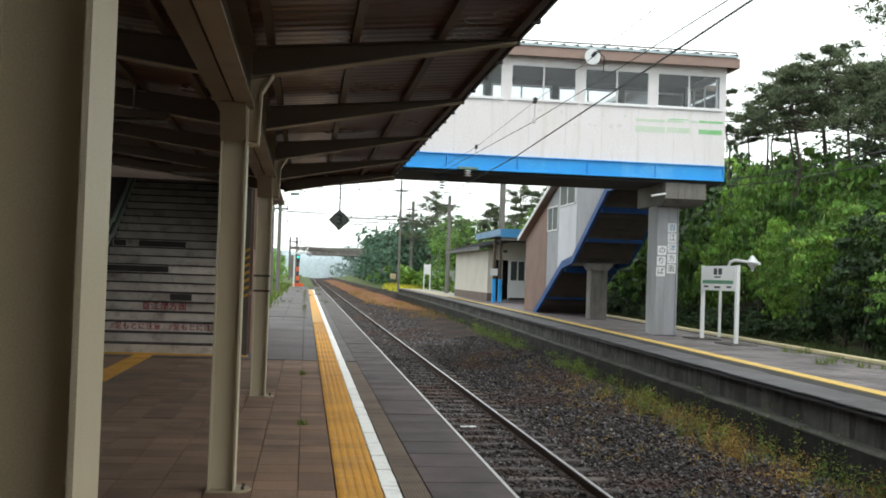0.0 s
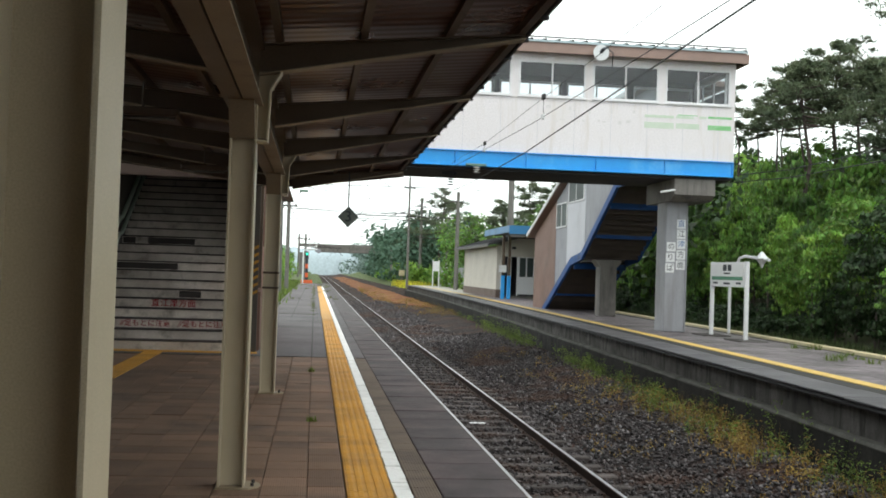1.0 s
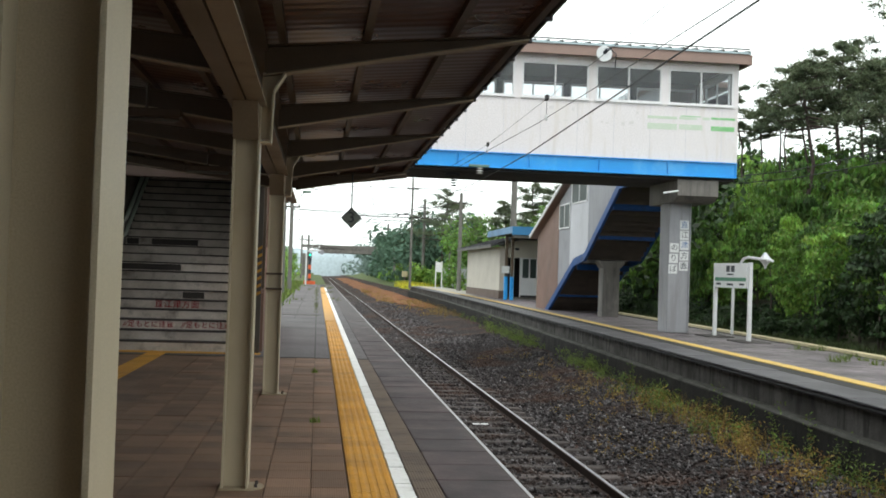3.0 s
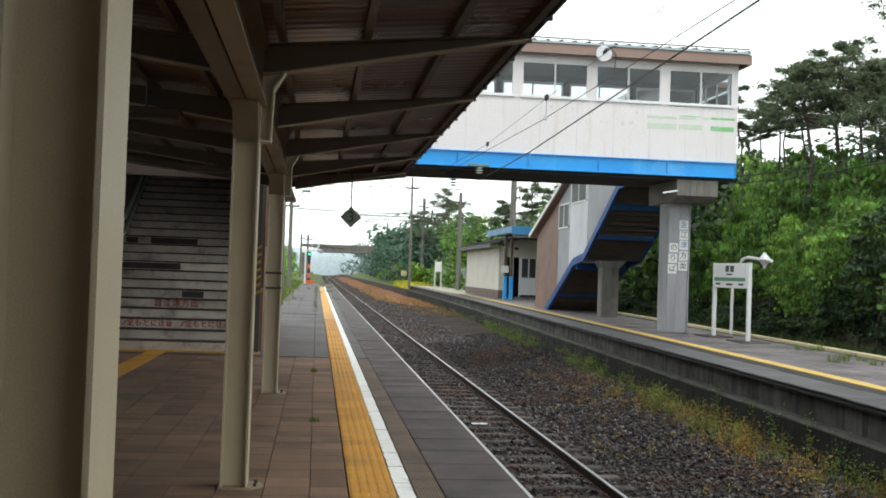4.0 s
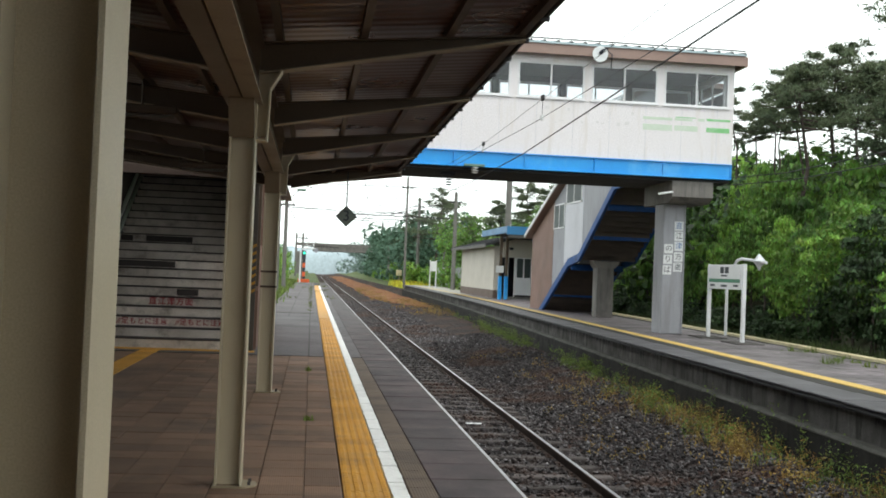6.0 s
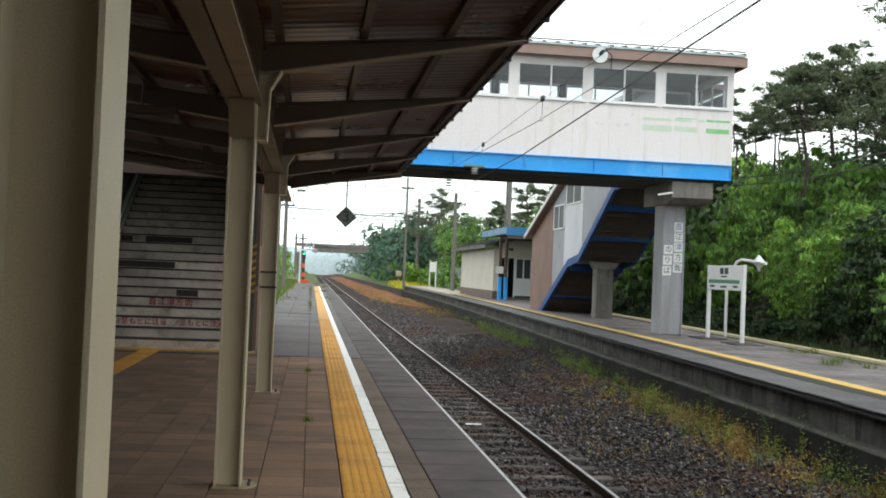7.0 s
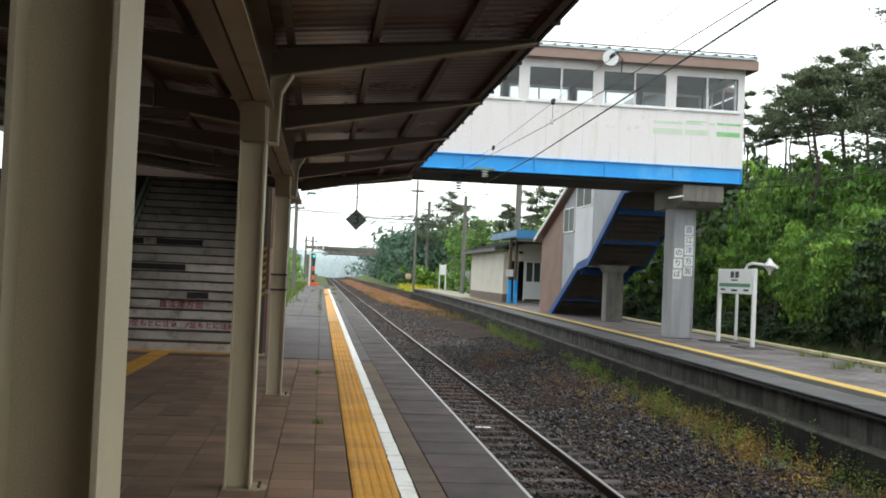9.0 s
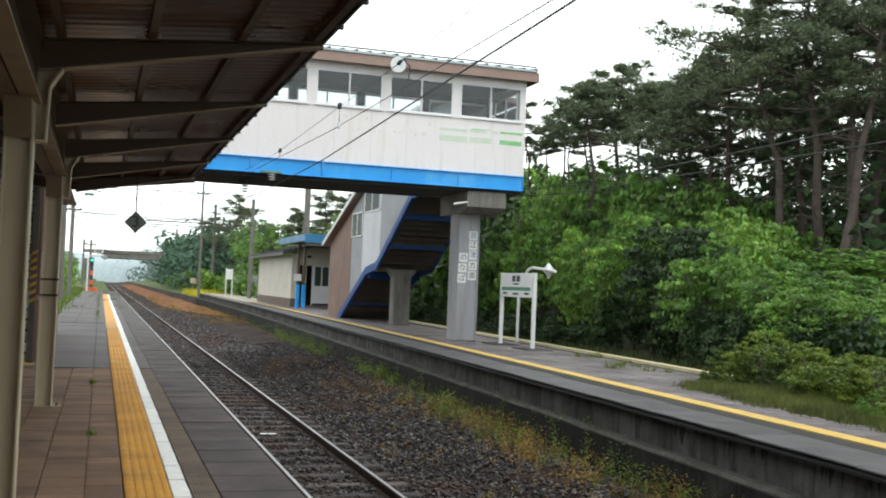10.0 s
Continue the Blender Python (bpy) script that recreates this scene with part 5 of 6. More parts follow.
CROWN = {}
for key, m in (("mid", "leaf"), ("light", "leaf_light"), ("dark", "leaf_shaded")):
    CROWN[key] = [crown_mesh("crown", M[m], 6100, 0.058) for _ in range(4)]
CROWN["back"] = [crown_mesh("crown", M[m], 3200, 0.075) for m in ("leaf_shaded", "leaf", "leaf_shaded", "leaf")]
CROWN["foot"] = [crown_mesh("crown", M["leaf_shaded"], 3600, 0.085) for _ in range(4)]
CROWN["hedge"] = [crown_mesh("crown", M["shrub_leaf"], 5000, 0.066) for _ in range(4)]
stem_me = mesh_of("stem", T([(0, 0, -0.1), (0.05, 0.02, 0.3), (0.0, 0.06, 0.6)], [0.035, 0.025, 0.012], 6), M["bark"])


def bush(x, y, h, w, kind, label, name="bush", turn=None):
    t = thing(name, (x, y, ground_z(x, y) - 0.1), label, "bush" if name == "bush" else name, "bushes on the bank" if name == "bush" else "")
    me = CROWN[kind][rng.integers(4)]
    c = new("crown", me)
    c.parent = t
    c.scale = (w, w * rng.uniform(0.85, 1.15), h)
    c.rotation_euler = (0, 0, rng.uniform(0, math.tau))
    if kind == "hedge":
        c.location.z = -0.14
    for k in range(2):
        s = new("stem", stem_me)
        s.parent = t
        s.location = (rng.uniform(-0.3, 0.3) * w, rng.uniform(-0.3, 0.3) * w, 0)
        s.scale = (1.0, 1.0, h)
    return t


LAB = {"mid": "leafy green broadleaf bush on the bank", "light": "bright green young broadleaf bush on the bank", "dark": "green bush on the bank with shade painted into its leaves", "back": "dark green bush on the top of the bank", "foot": "low bush at the foot of the bank with shade painted into its leaves"}


def bank_view_top(x, y):
    """Height of the shrub canopy, shaped by bearing to fit the camera's view."""
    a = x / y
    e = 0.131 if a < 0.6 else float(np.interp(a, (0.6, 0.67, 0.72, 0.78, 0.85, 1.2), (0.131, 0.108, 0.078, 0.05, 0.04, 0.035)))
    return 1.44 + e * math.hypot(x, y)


# foot of the bank, low bushes whose dark leaves carry the shade
y = 15.0
while y < 62:
    x = far_back(y) + rng.uniform(1.1, 1.9) + (0.5 if y < 27 else 0.0)
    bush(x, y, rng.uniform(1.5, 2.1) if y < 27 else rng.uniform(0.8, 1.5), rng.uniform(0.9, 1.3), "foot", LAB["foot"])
    y += rng.uniform(1.0, 1.5)
# rows up the bank: distance behind the platform, share of the full height, width, stretch, spacing
for off, share, wmin, wmax, y0, y1, step in ((2.7, 0.58, 1.3, 1.9, 13, 66, 1.9), (4.7, 0.88, 1.7, 2.4, 14, 72, 2.2), (7.4, 1.0, 2.1, 2.8, 12, 74, 2.7), (11.2, 1.02, 2.6, 3.4, 16, 66, 4.2), (15.0, 0.95, 2.8, 3.6, 14, 48, 5.4)):
    y = y0
    while y < y1:
        x = far_back(y) + off + rng.uniform(-0.6, 0.6)
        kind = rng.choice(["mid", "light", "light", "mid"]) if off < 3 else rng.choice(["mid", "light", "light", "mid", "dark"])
        # more of the shaded leaf copy where the bank's front lies in shade
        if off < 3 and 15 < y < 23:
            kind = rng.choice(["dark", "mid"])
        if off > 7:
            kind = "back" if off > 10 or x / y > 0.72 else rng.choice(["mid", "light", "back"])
        base = ground_z(x, y) - 0.1
        h = (bank_view_top(x, y) - base) * share * rng.uniform(0.86, 1.16)
        b = bush(x - (0.5 if off < 3 else 0.0), y, max(1.0, h), rng.uniform(wmin, wmax), kind, LAB[kind])
        if off < 3 and 16 < y < 27:
            b.location.x -= 0.35
            b.location.z += 0.5
        if off < 3:
            b.location.z += 0.3
            for c in b.children:
                if c.name.startswith("stem"):
                    c.location.z -= 0.8 if 16 < y < 27 else 0.35
        y += step * rng.uniform(0.8, 1.2)
# clipped hedge overgrowing the far platform's near end
for x, y, h, w in ((10.7, 15.9, 0.85, 0.6), (11.7, 16.0, 0.95, 0.7), (10.55, 14.9, 0.98, 0.85), (11.6, 15.0, 1.05, 0.95), (10.5, 13.5, 1.0, 0.9), (11.7, 13.4, 1.05, 1.0), (10.35, 12.1, 0.95, 0.9), (11.5, 12.0, 1.0, 1.0), (10.2, 10.7, 0.92, 0.9), (11.4, 10.6, 1.0, 1.0), (10.1, 9.3, 0.9, 0.9), (11.2, 9.2, 1.0, 1.0), (12.7, 11.5, 1.0, 1.0), (12.8, 13.2, 1.05, 1.0)):
    t = bush(x - 0.35, y, h * 1.12, w, "hedge", "clipped yellowish green hedge shrub overgrowing the platform end", "shrub")
    t.location.z = -0.05
for x, y, h, w in ((9.25, 11.0, 0.5, 0.32), (8.95, 9.7, 0.55, 0.35), (9.7, 10.0, 0.6, 0.4)):
    t = bush(x, y, h, w, "light", "small bright sapling in the grass before the hedge", "shrub")
    t.location.z = -0.03


def pine(x, y, top, lean, low, reach, label, pad=1.0, limbs=24, girth=0.15):
    """A coast pine: bare trunk leaning by lean metres, dead twigs, then level limbs with flat needle pads from low up to top."""
    z0 = ground_z(x, y) - 0.2
    h = top - z0
    t = thing("pine_tree", (x, y, z0), label, "tree", "pines on the bank")
    fs = (0, 0.12, 0.25, 0.4, 0.55, 0.7, 0.85, 1.0)
    trunk = [(lean * f + 0.2 * math.sin(f * 6 + x) + 0.09 * math.sin(f * 15 + y), 0.2 * math.cos(f * 5 + y), f * h) for f in fs]
    part("trunk", T(trunk, [0.85 * girth * (1 - 0.8 * f) for f in fs], 8), M["bark"], t)

    def on_trunk(f):
        i = max(0, min(6, sum(1 for v in fs if v <= f) - 1))
        return Vector(trunk[i]).lerp(Vector(trunk[i + 1]), (f - fs[i]) / (fs[i + 1] - fs[i]))

    clear = (low - z0) / h
    for k in range(7):
        f = clear * rng.uniform(0.45, 1.0)
        base, a, L = on_trunk(f), rng.uniform(0, math.tau), reach * rng.uniform(0.25, 0.6)
        tip = base + Vector((math.cos(a) * L, math.sin(a) * L, L * rng.uniform(-0.25, 0.35)))
        mid = base.lerp(tip, 0.5) + Vector((0, 0, 0.1 * L))
        part("dead_twig", T([base, mid, tip], [girth * 0.16, girth * 0.1, 0.006], 4), M["bark"], t)
    pts, nrm = [], []
    for k in range(limbs):
        g = (k + rng.random()) / limbs
        base = on_trunk(min(0.995, clear + (1 - clear) * g * 0.97))
        L = reach * (1.0 - 0.75 * g ** 1.6) * rng.choice([0.55, 0.9, 1.1, 1.28]) * rng.uniform(0.8, 1.15)
        a = k * 2.4 + rng.uniform(-0.5, 0.5)
        tip = base + Vector((math.cos(a) * L, math.sin(a) * L, L * rng.uniform(-0.12, 0.42)))
        mid = base.lerp(tip, 0.5) + Vector((rng.normal() * 0.08 * L, rng.normal() * 0.08 * L, -0.07 * L))
        part("limb", T([base, mid, tip], [girth * 0.3 * (1.1 - 0.6 * g), girth * 0.17, 0.008], 5), M["bark"], t)
        loose = rng.normal(size=(46, 3)) * np.array([0.16, 0.16, 0.06]) * L
        pts.append(np.array(base.lerp(tip, 0.75)) + loose)
        nrm.append(rng.normal(size=(46, 3)) + np.array([0, 0, 0.5]))
        for q in range(7):
            u = rng.uniform(0.3, 1.06)
            c = base.lerp(tip, u) + Vector((rng.normal() * 0.14 * L, rng.normal() * 0.14 * L, rng.uniform(0.0, 0.1) * L))
            pr = rng.uniform(0.14, 0.42) * (0.55 + 0.2 * reach) * pad
            n = 62
            d = rng.normal(size=(n, 3))
            d /= np.linalg.norm(d, axis=1, keepdims=True)
            d *= (rng.random(n) ** 0.8 * rng.uniform(0.6, 1.75, n))[:, None]
            d[:, 2] *= 0.5
            pts.append(np.array(c) + d * pr)
            nrm.append(rng.normal(size=(n, 3)) + np.array([0, 0, 0.7]))
    me = quads_mesh("needles", np.concatenate(pts), np.concatenate(nrm), 0.15 * pad, 0.045 * pad, M["needle"])
    c = new("needles", me)
    c.parent = t
    return t


PL = "tall coast pine with bare trunk and flat dark needle pads"
for x, y, top, lean, low, reach, limbs, girth in (
        (17.6, 37.0, 9.6, -0.1, 7.0, 1.6, 24, 0.15), (19.2, 38.5, 10.8, 0.6, 7.7, 1.9, 28, 0.16), (20.3, 38.0, 10.0, 0.0, 7.5, 1.6, 22, 0.13), (18.3, 39.0, 9.9, 0.3, 7.9, 1.5, 18, 0.1), (22.2, 40.0, 10.2, 0.2, 7.8, 1.5, 24, 0.12), (22.0, 37.5, 10.5, 0.1, 7.6, 1.8, 24, 0.14),
        (19.8, 33.0, 9.2, -0.6, 5.6, 1.9, 30, 0.14), (19.7, 31.5, 9.8, -0.4, 5.8, 1.9, 30, 0.14), (19.7, 30.0, 10.2, -0.6, 6.4, 2.1, 30, 0.16), (21.8, 31.0, 9.8, 0.0, 5.4, 2.2, 22, 0.16),
        (19.0, 27.0, 11.3, -0.7, 6.9, 2.6, 30, 0.17), (19.6, 26.0, 11.8, -0.4, 6.2, 2.5, 30, 0.19), (18.8, 24.0, 11.2, 1.8, 6.9, 2.5, 30, 0.17), (20.7, 25.5, 12.1, -0.6, 6.2, 2.5, 24, 0.17),
        (21.9, 26.0, 12.5, -0.1, 5.8, 2.8, 24, 0.2), (22.7, 25.0, 12.3, -0.2, 5.6, 2.8, 24, 0.2), (21.0, 28.5, 10.8, 0.2, 5.2, 2.4, 24, 0.17), (24.0, 28.5, 11.5, 0.1, 4.6, 2.8, 22, 0.2), (24.5, 33.0, 11.0, 0.1, 5.0, 2.8, 20, 0.2)):
    pine(x, y, top, lean, low, reach, PL, 1.0, limbs, girth)
# slender pines past the footbridge's end
for x, y, top, lean, low, reach in ((17.2, 42.0, 9.6, -0.3, 7.3, 1.0), (18.1, 43.0, 9.0, 0.5, 7.4, 1.0), (18.7, 42.0, 9.8, 0.3, 7.6, 1.2), (20.2, 44.0, 9.9, -0.3, 7.8, 1.1), (16.9, 45.0, 8.6, -0.4, 6.6, 1.0)):
    pine(x, y, top, lean, low, reach, "slender coast pine with a high thin crown on the bank", 0.8, 15, 0.10)
for x, y, h in ((14.9, 128, 11.5), (16.2, 133, 10.5), (13.2, 140, 9.5), (18.5, 92, 9.6), (20.6, 93, 9.5), (16.6, 96, 8.2), (22.5, 90, 9.0), (15.4, 105, 7.0)):
    pine(x, y, h, 0.3, h * 0.42, h * 0.27, "far coast pine standing behind the platform", 1.5, 20, 0.2)


def far_wood(name, spans, n, leaf, material, label):
    """A stretch of far woodland: many crowns joined, past counting."""
    lobes = []
    for x0, x1, y0, y1, h, cnt in spans:
        for _ in range(cnt):
            f = rng.random()
            x, y = x0 + (x1 - x0) * rng.random(), y0 + (y1 - y0) * f
            hh = h * rng.uniform(0.55, 1.1)
            for _ in range(6):
                lobes.append((x + rng.normal() * hh * 0.22, y + rng.normal() * hh * 0.22, hh * rng.uniform(0.2, 0.9), hh * rng.uniform(0.14, 0.3)))
    p, nn = lobed_cloud(n, lobes, 0.8)
    p[:, 2] = np.abs(p[:, 2]) - 0.3
    return tagged(new(name, quads_mesh(name, p, nn, leaf, leaf * 0.6, material)), label, "woodland", kind="stuff")


far_wood("woodland", [(14.9, 26, 82, 130, 7.0, 60)], 50000, 0.36, M["leaf"], "dark green mixed woodland along the line")
far_wood("bank_wood", [(24, 34, 20, 44, 8.6, 50), (20, 25, 17, 23, 4.6, 14), (15, 24, 39, 50, 6.7, 34), (26, 44, 40, 60, 9.0, 30), (16, 30, 50, 66, 6.6, 26)], 56000, 0.40, M["leaf_shaded"], "undergrowth and trees behind the pines with shade painted into their leaves")
far_wood("undergrowth", [(12.6, 15.5, 80, 135, 2.2, 60), (11, 17, 112, 190, 2.6, 50)], 26000, 0.3, M["leaf_light"], "bright undergrowth behind the far platform")
far_wood("farther_wood", [(13, 26, 130, 215, 8.5, 60), (12, 30, 205, 245, 9, 34)], 46000, 0.7, M["far_leaf"], "mixed trees along the line with haze put into their green")
far_wood("far_trees", [(-40, -9, 262, 330, 9, 34), (14, 60, 240, 420, 11, 90)], 46000, 1.1, M["mist_leaf"], "far trees beyond the road bridge with haze painted into their leaves")
far_wood("verge_bushes", [(-7.5, -3.2, 75, 150, 3.2, 34), (-14, -4, 110, 200, 5, 20)], 26000, 0.28, M["leaf_light"], "green bushes on the verge beyond the platform")


def blades(name, spots, per, height, spread, material, label, width=0.02):
    """Upright weeds and grass: thin blades fanned from their spots."""
    s = np.repeat(np.array(spots, dtype=float), per, axis=0)
    n = len(s)
    base = s + np.column_stack([rng.normal(0, spread, n), rng.normal(0, spread, n), np.zeros(n)])
    h = height * rng.uniform(0.35, 1.15, n)
    tip = base + np.column_stack([rng.normal(0, 0.3, n) * h, rng.normal(0, 0.3, n) * h, h])
    a = rng.uniform(0, math.tau, n)
    side = np.column_stack([np.cos(a), np.sin(a), np.zeros(n)]) * (width * rng.uniform(0.6, 1.4, n))[:, None]
    v = np.stack([base - side, base + side, (base + tip) / 2 + side * 0.8, tip], 1).reshape(-1, 3)
    me = bpy.data.meshes.new(name)
    me.from_pydata(v.tolist(), [], np.arange(4 * n).reshape(-1, 4).tolist())
    me.materials.append(material)
    return tagged(new(name, me), label, "weeds", kind="stuff")


def wall_spots(n, y0, y1, w0, w1):
    """Spots in loose clumps along the wall foot."""
    out = []
    while len(out) < n:
        yy = y0 + (y1 - y0) * rng.random() ** 1.3
        if noise.noise(Vector((3.1, yy * 0.4, 0.5))) < 0.5 * rng.random() - 0.2:
            continue
        xx = far_edge(yy) - w0 - (w1 - w0) * rng.random() ** 1.5
        out.append((xx, yy, bed_z(xx, yy)))
    return out


def leafy_weeds(name, spots, per, height, material, label):
    """Thin-stemmed weeds: small leaves up loose stems."""
    s = np.repeat(np.array(spots, dtype=float), per, axis=0)
    n = len(s)
    hh = np.repeat(height * rng.uniform(0.35, 1.3, len(spots)), per)
    f = rng.random(n)
    off = rng.normal(0, 0.05, (n, 2)) * (0.4 + f)[:, None]
    p = s + np.column_stack([off, f * hh])
    nn = rng.normal(size=(n, 3)) + np.array([0, 0, 0.4])
    return tagged(new(name, quads_mesh(name, p, nn, 0.055, 0.018, material)), label, "weeds", kind="stuff")


def clumps(n, y0, y1, w0, w1, per, wide):
    """Spots of weeds in separate clumps at the foot of the far wall."""
    out = []
    for _ in range(n):
        cy = y0 + (y1 - y0) * rng.random() ** 1.25
        cw = w0 + (w1 - w0) * rng.random() ** 1.4
        for _ in range(rng.integers(per // 2, per + 1)):
            yy = cy + rng.normal() * wide * 1.6
            xx = min(far_edge(yy) - 0.12, far_edge(yy) - cw + rng.normal() * wide)
            out.append((xx, yy, bed_z(xx, yy) - 0.01))
    return out


leafy_weeds("dry_weeds", clumps(20, 8, 22, 0.12, 0.85, 16, 0.17), 26, 0.36, M["dry_grass"], "dry yellow-brown weeds in clumps along the wall foot")
leafy_weeds("sparse_weeds", clumps(34, 9, 34, 0.4, 2.6, 6, 0.25), 12, 0.24, M["dry_grass"], "thin dry weeds scattered in the ballast")
leafy_weeds("green_weeds", clumps(30, 8.5, 40, 0.1, 0.7, 14, 0.17), 34, 0.36, M["weed"], "green weeds in clumps along the far wall foot")
leafy_weeds("wall_greens", clumps(9, 10, 24, 0.0, 0.15, 3, 0.06), 46, 0.62, M["weed"], "tall green weeds close against the wall")
leafy_weeds("foot_weeds", wall_spots(90, 24, 62, 0.05, 0.6), 30, 0.28, M["weed"], "low green weeds along the wall foot")
leafy_weeds("weed_clump", [(far_edge(yy) - 0.15 - 0.7 * rng.random(), yy, bed_z(far_edge(yy) - 0.4, yy)) for yy in rng.uniform(37, 48, 60)], 40, 0.55, M["weed"], "taller green weeds against the far wall")
blades("dry_stems", wall_spots(120, 9, 24, 0.0, 1.1), 10, 0.4, 0.12, M["dry_grass"], "thin dry stems along the wall foot", 0.004)
blades("rust_weeds", [(rng.uniform(5.9, 8.6), rng.uniform(64, 150), BED) for _ in range(150)], 14, 0.35, 0.3, M["dry_grass"], "dry grass tufts on the rusty soil", 0.03)
leafy_weeds("rust_edge_weeds", [(7.9 + rng.normal() * 0.6, rng.uniform(60, 90), BED + 0.2) for _ in range(260)], 30, 0.3, M["dry_grass"], "dry grass round the rusty soil")
blades("yellow_flowers", [(rng.uniform(10.0, 12.2), rng.uniform(111, 132), -0.4) for _ in range(110)], 16, 0.8, 0.4, M["yellow_flower"], "yellow flowering weeds past the platform end", 0.05)
blades("verge_grass", [(rng.uniform(-6.5, -1.6), rng.uniform(33, 110), -0.12) for _ in range(900)], 16, 0.4, 0.25, M["weed"], "rough green grass on the verge", 0.03)
blades("end_grass", [(rng.uniform(-0.9, 1.3), 45 + 60 * rng.random() ** 0.6, 0.0) for _ in range(40)], 9, 0.08, 0.1, M["olive_grass"], "grass growing in the platform joints", 0.02)
blades("joint_grass", [(rng.normal(-0.02, 0.05), 32 + 50 * rng.random() ** 0.8, 0.0) for _ in range(90)], 9, 0.035, 0.05, M["olive_grass"], "grass along the joint of the open platform", 0.012)
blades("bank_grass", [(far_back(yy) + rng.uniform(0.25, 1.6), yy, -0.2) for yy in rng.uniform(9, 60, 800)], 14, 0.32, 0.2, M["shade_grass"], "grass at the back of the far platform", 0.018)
spread = []
while len(spread) < 1700:
    yy = rng.uniform(6, 15.4)
    xx = 8.42 + 0.02 * yy + 1.7 * rng.random()
    if xx - 8.42 > 0.35 * rng.random() + 0.25 * noise.noise(Vector((0, yy * 0.9, 4))) + 0.12 * max(0, yy - 11):
        spread.append((xx, yy, 0.0))
blades("shrub_grass", spread, 22, 0.15, 0.09, M["olive_grass"], "olive grass spreading over the far platform end", 0.006)
for x, y, h in ((10.55, 22.4, 0.16), (10.75, 22.2, 0.12), (10.9, 22.1, 0.24), (9.7, 19.0, 0.2), (10.0, 19.3, 0.12), (10.3, 19.8, 0.14), (10.5, 19.5, 0.1), (10.25, 18.5, 0.15), (10.5, 18.2, 0.1), (10.9, 20.6, 0.1), (0.0, 14.9, 0.07), (0.02, 10.1, 0.06)):
    w_ = blades("weed_tuft", [(x, y, 0.0)], 40, h, 0.07 if h > 0.08 else 0.02, M["weed"], "small green weed growing in the paving", 0.007)
    w_["category"] = "weed"
    w_["group"] = "weeds in the paving"

# a bright bush behind the hedge
for x, y, h, w in ((13.2, 15.4, 1.9, 1.0), (13.9, 14.0, 2.0, 1.1), (14.2, 12.4, 2.0, 1.1)):
    bush(x, y, h, w, "light", "bright green young bush behind the hedge")


# ---- pieces of the track and the platforms ----
sleeper_me = mesh_of("sleeper", B((-1.05, 1.05, -0.11, 0.11, -0.14, 0.0), bev=0.015), M["sleeper"])
bed_ob = bpy.data.objects["ground"]
for k in range(150):
    piece("sleeper", sleeper_me, bed_ob, (3.095 + rng.normal() * 0.015, 4 + k * 0.72, -1.232), rng.normal() * 0.008)
plate_me = mesh_of("rail_fastening", B((-0.11, 0.11, -0.06, 0.06, 0, 0.025), (0.07, 0.095, -0.03, 0.03, 0.025, 0.06), (-0.095, -0.07, -0.03, 0.03, 0.025, 0.06)), M["rail_side"])
for k in range(55):
    for x in (2.53, 3.66):
        piece("rail_fastening", plate_me, bed_ob, (x, 4 + k * 0.72, -1.245))


def stones(name, n, x0, x1, y0, y1, size, label):
    """Loose broken stones, past counting: jittered eight-sided lumps."""
    yy = y0 + (y1 - y0) * rng.random(n) ** 1.5
    xx = rng.uniform(x0, x1, n)
    lim = np.array([far_edge(v) - 0.05 for v in yy])
    xx = np.minimum(xx, lim - 0.4 * rng.random(n))
    zz = np.array([bed_z(a, b) for a, b in zip(xx, yy)]) + 0.02 + 0.035 * rng.random(n)
    inside = (np.abs(xx - 3.095) < 0.5)
    zz = np.where(inside, BED + 0.03 + 0.042 * rng.random(n), zz)
    base = np.array([(1, 0, 0), (-1, 0, 0), (0, 1, 0), (0, -1, 0), (0, 0, 1), (0, 0, -1)], float)
    tri = np.array([(0, 2, 4), (2, 1, 4), (1, 3, 4), (3, 0, 4), (2, 0, 5), (1, 2, 5), (3, 1, 5), (0, 3, 5)])
    v = base[None] * rng.uniform(0.55, 1.25, (n, 6, 1)) + rng.normal(size=(n, 6, 3)) * 0.18
    a = rng.uniform(0, math.tau, n)
    ca, sa = np.cos(a)[:, None], np.sin(a)[:, None]
    v = np.stack([v[..., 0] * ca - v[..., 1] * sa, v[..., 0] * sa + v[..., 1] * ca, v[..., 2] * 0.75], -1)
    v = v * (size * rng.uniform(0.5, 1.6, n))[:, None, None] + np.column_stack([xx, yy, zz])[:, None, :]
    f = (tri[None] + (np.arange(n) * 6)[:, None, None]).reshape(-1, 3)
    me = bpy.data.meshes.new(name)
    me.vertices.add(6 * n)
    me.vertices.foreach_set("co", v.ravel())
    me.loops.add(24 * n)
    me.loops.foreach_set("vertex_index", f.ravel().astype(np.int32))
    me.polygons.add(8 * n)
    me.polygons.foreach_set("loop_start", np.arange(0, 24 * n, 3, dtype=np.int32))
    me.update(calc_edges=True)
    me.materials.append(M["ballast"])
    return tagged(new(name, me), label, "ballast", kind="stuff")


stones("ballast", 50000, 1.6, 7.6, 7.0, 44, 0.030, "grey-brown broken ballast stones between the platforms")
stones("far_ballast", 14000, 1.6, 6.0, 40, 90, 0.06, "grey-brown ballast stones farther along the track")

# pavers of our platform
def paver(w):
    return mesh_of("paver", B((-w / 2, w / 2, -0.147, 0.147, -0.03, 0.0), bev=0.004), M["paver"])


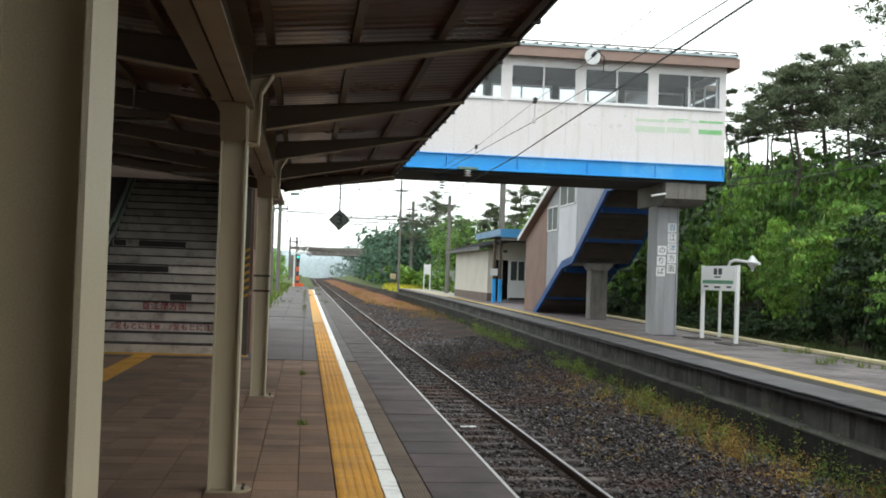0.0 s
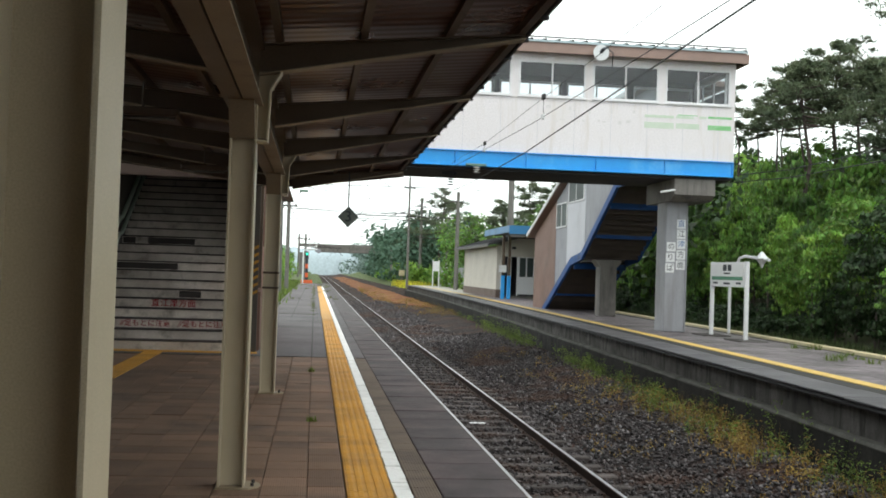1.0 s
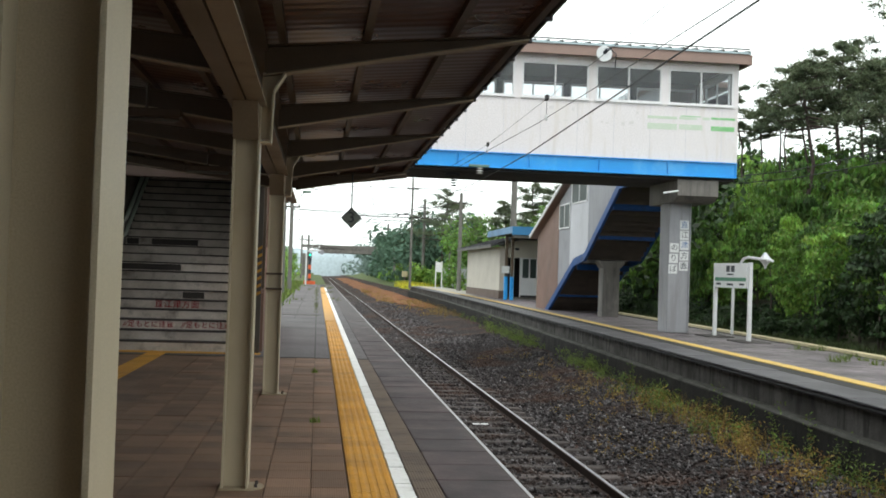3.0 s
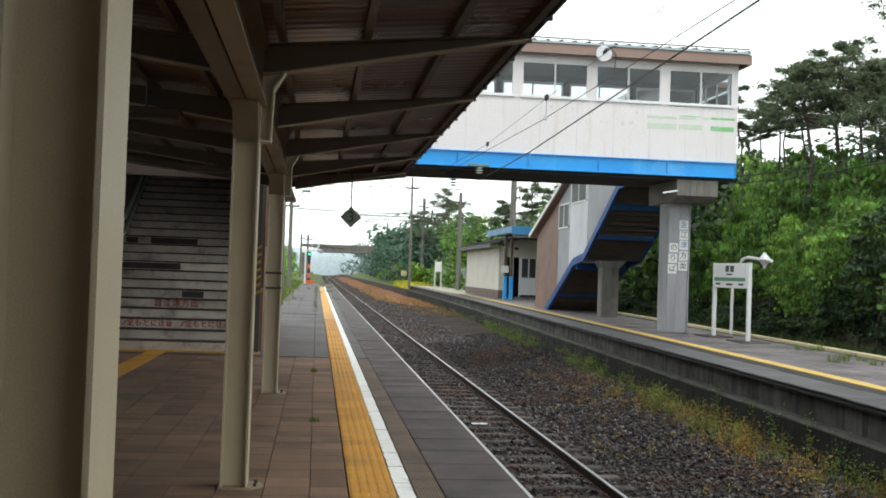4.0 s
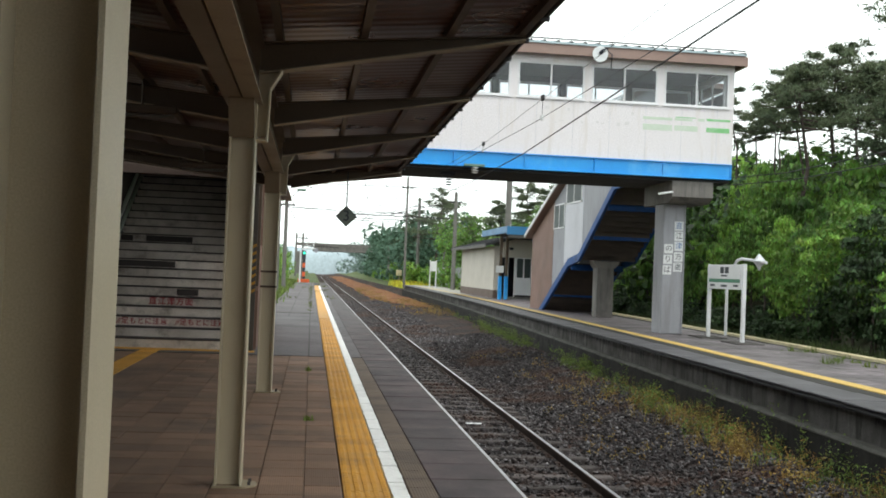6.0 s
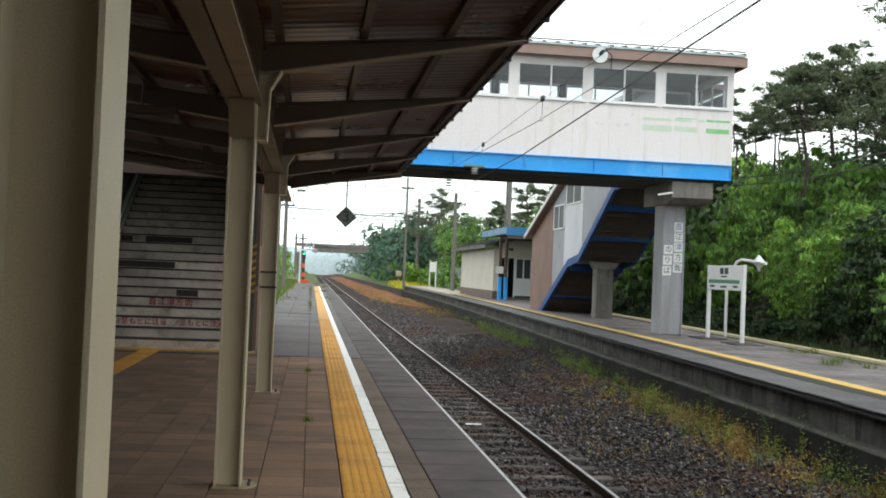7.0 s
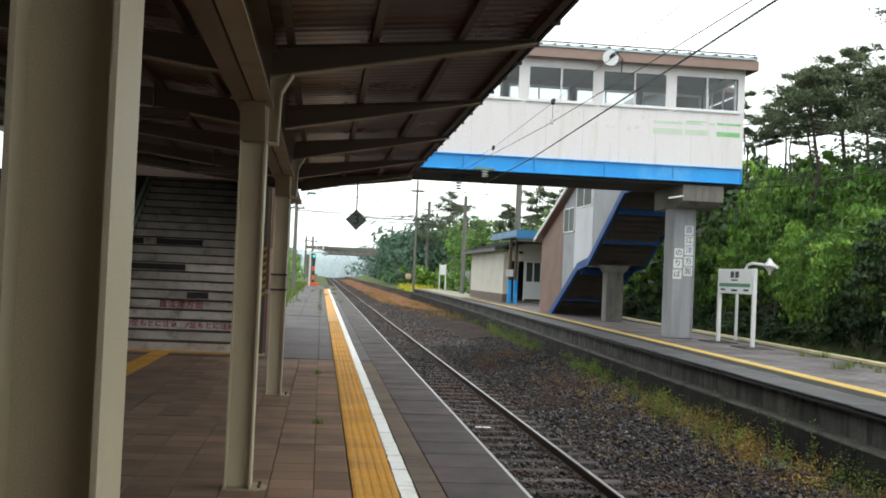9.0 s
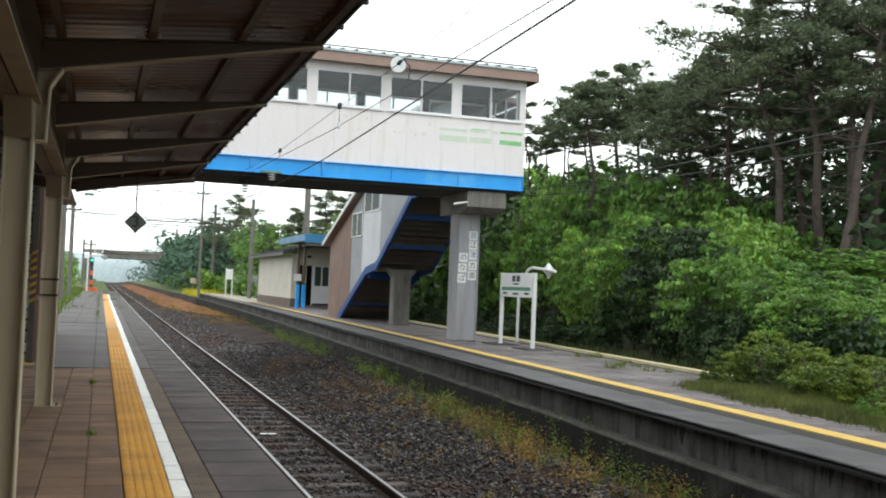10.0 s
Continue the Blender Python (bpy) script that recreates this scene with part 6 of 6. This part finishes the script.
paver_wide, paver_slim = paver(0.294), paver(0.244)
cols = [(0.122, paver_slim)] + [(-0.15 - 0.3 * k, paver_wide) for k in range(6)]
for x, me in cols:
    k = 0
    while 5.6 + 0.3 * k < END - 0.1:
        piece("paver", me, platform, (x, 5.6 + 0.3 * k + 0.147, rng.normal() * 0.0012))
        k += 1
rest = bmesh.new()
for k in range(11):
    for j in range(64):
        xa, ya = -2.1 - 0.3 * k, -1.9 + 0.3 * j
        if ya < END - 0.3:
            box(rest, xa, xa + 0.294, ya, ya + 0.294, -0.03, 0.0)
for k in range(7):
    for j in range(25):
        box(rest, 0.25 - 0.3 * k - 0.3, 0.25 - 0.3 * k - 0.006, -1.9 + 0.3 * j, -1.606 + 0.3 * j, -0.03, 0.0)
pv = part("paver_field", rest, M["paver"], platform)
tagged(pv, kind="stuff")
strip = bmesh.new()
for j in range(64):
    box(strip, 0.69, 0.862, -1.9 + 0.3 * j, -1.606 + 0.3 * j, -0.03, -0.001)
tagged(part("paver_strip", strip, M["strip_paver"], platform), kind="stuff")


# yellow tactile blocks and the white line
def stud_block():
    bm = B((-0.15, 0.15, -0.147, 0.147, -0.03, 0.0), bev=0.003)
    for i in range(5):
        for j in range(5):
            x, y = -0.12 + 0.06 * i, -0.12 + 0.06 * j
            lo = [bm.verts.new((x + a * 0.020, y + b * 0.020, 0)) for a, b in ((-1, -1), (1, -1), (1, 1), (-1, 1))]
            hi = [bm.verts.new((x + a * 0.012, y + b * 0.012, 0.008)) for a, b in ((-1, -1), (1, -1), (1, 1), (-1, 1))]
            bm.faces.new(hi)
            for q in range(4):
                bm.faces.new((lo[q], lo[(q + 1) % 4], hi[(q + 1) % 4], hi[q]))
    return bm


tact = mesh_of("tactile_block", stud_block(), M["yellow"])
def white_block():
    """One painted kerb block, its long edges chipped."""
    n = 7
    a = [(-0.056 + max(-0.004, rng.normal() * 0.004), -0.288 + 0.576 * k / n) for k in range(n + 1)]
    b = [(0.056 + min(0.003, rng.normal() * 0.002), -0.288 + 0.576 * k / n) for k in range(n + 1)]
    return P(a + b[::-1], "z", -0.03, 0.002)


whites = [mesh_of("white_block", white_block(), M["white_line"]) for _ in range(7)]
for k in range(85):
    y = 5.0 + 0.3 * k
    piece("tactile_block", tact, platform, (0.405, y, rng.normal() * 0.001))
    if k % 2 == 0:
        piece("white_block", whites[rng.integers(7)], platform, (0.62, y + 0.15, rng.normal() * 0.001), rng.normal() * 0.002)
setting("tactile_line", B((0.25, 0.56, 30.35, 85, -0.03, 0.002), (0.25, 0.56, -8, 4.85, -0.03, 0.0)), M["yellow"], "yellow tactile strip along the platform", "line")
setting("white_line", B((0.565, 0.675, 30.5, 84, -0.03, 0.003), (0.565, 0.675, -8, 4.85, -0.03, 0.0)), M["white_line"], "white edge line along the platform", "line")
for k in range(8):
    piece("tactile_block", tact, platform, (-3.15 + 0.3 * k, 17.9, 0.004))
for k in range(14):
    piece("tactile_block", tact, platform, (-2.55, 13.7 + 0.3 * k, 0.004))

# edge slabs of both platforms
slab = mesh_of("edge_slab", B((-0.275, 0.275, -0.296, 0.296, -0.03, 0.0), bev=0.006), M["edge"])
for k in range(52):
    piece("edge_slab", slab, edge_strip, (1.145, 5.3 + 0.6 * k, -0.003 + rng.normal() * 0.002))
cop = mesh_of("coping_slab", B((-0.36, 0.36, -0.495, 0.495, -0.028, 0.0), bev=0.008), M["coping"])
for k in range(60):
    y = 5.5 + 1.0 * k
    piece("coping_slab", cop, far_platform, (far_edge(y) + 0.33, y, rng.normal() * 0.003), -math.atan(0.052 - 0.00044 * y))
setting("far_coping", strip_along(bmesh.new(), lambda y: far_edge(y) - 0.03, lambda y: far_edge(y) + 0.69, -0.028, 0.0, 65, 108), M["coping"], "concrete coping of the far platform's farther end", "coping")
setting("near_coping", strip_along(bmesh.new(), lambda y: far_edge(y) - 0.03, lambda y: far_edge(y) + 0.69, -0.028, 0.0, -40, 5), M["coping"], "concrete coping of the far platform", "coping")

# slabs of the far platform
far_slab = mesh_of("paving_slab", B((-0.247, 0.247, -0.247, 0.247, -0.004, 0.008), bev=0.003), M["far_slab"])
far_rest = bmesh.new()
for j in range(130):
    y = 6.0 + 0.505 * j
    a = -math.atan(0.052 - 0.00044 * y)
    for i in range(6):
        x = far_edge(y) + 1.54 + 0.503 * i
        if x > far_back(y) - 0.5:
            continue
        if j < 58 and i < 5:
            piece("paving_slab", far_slab, far_paving, (x, y, rng.normal() * 0.0012), a)
        else:
            box(far_rest, x - 0.247, x + 0.247, y - 0.247, y + 0.247, -0.004, 0.008)
tagged(part("paving_field", far_rest, M["far_slab"], far_paving), kind="stuff")
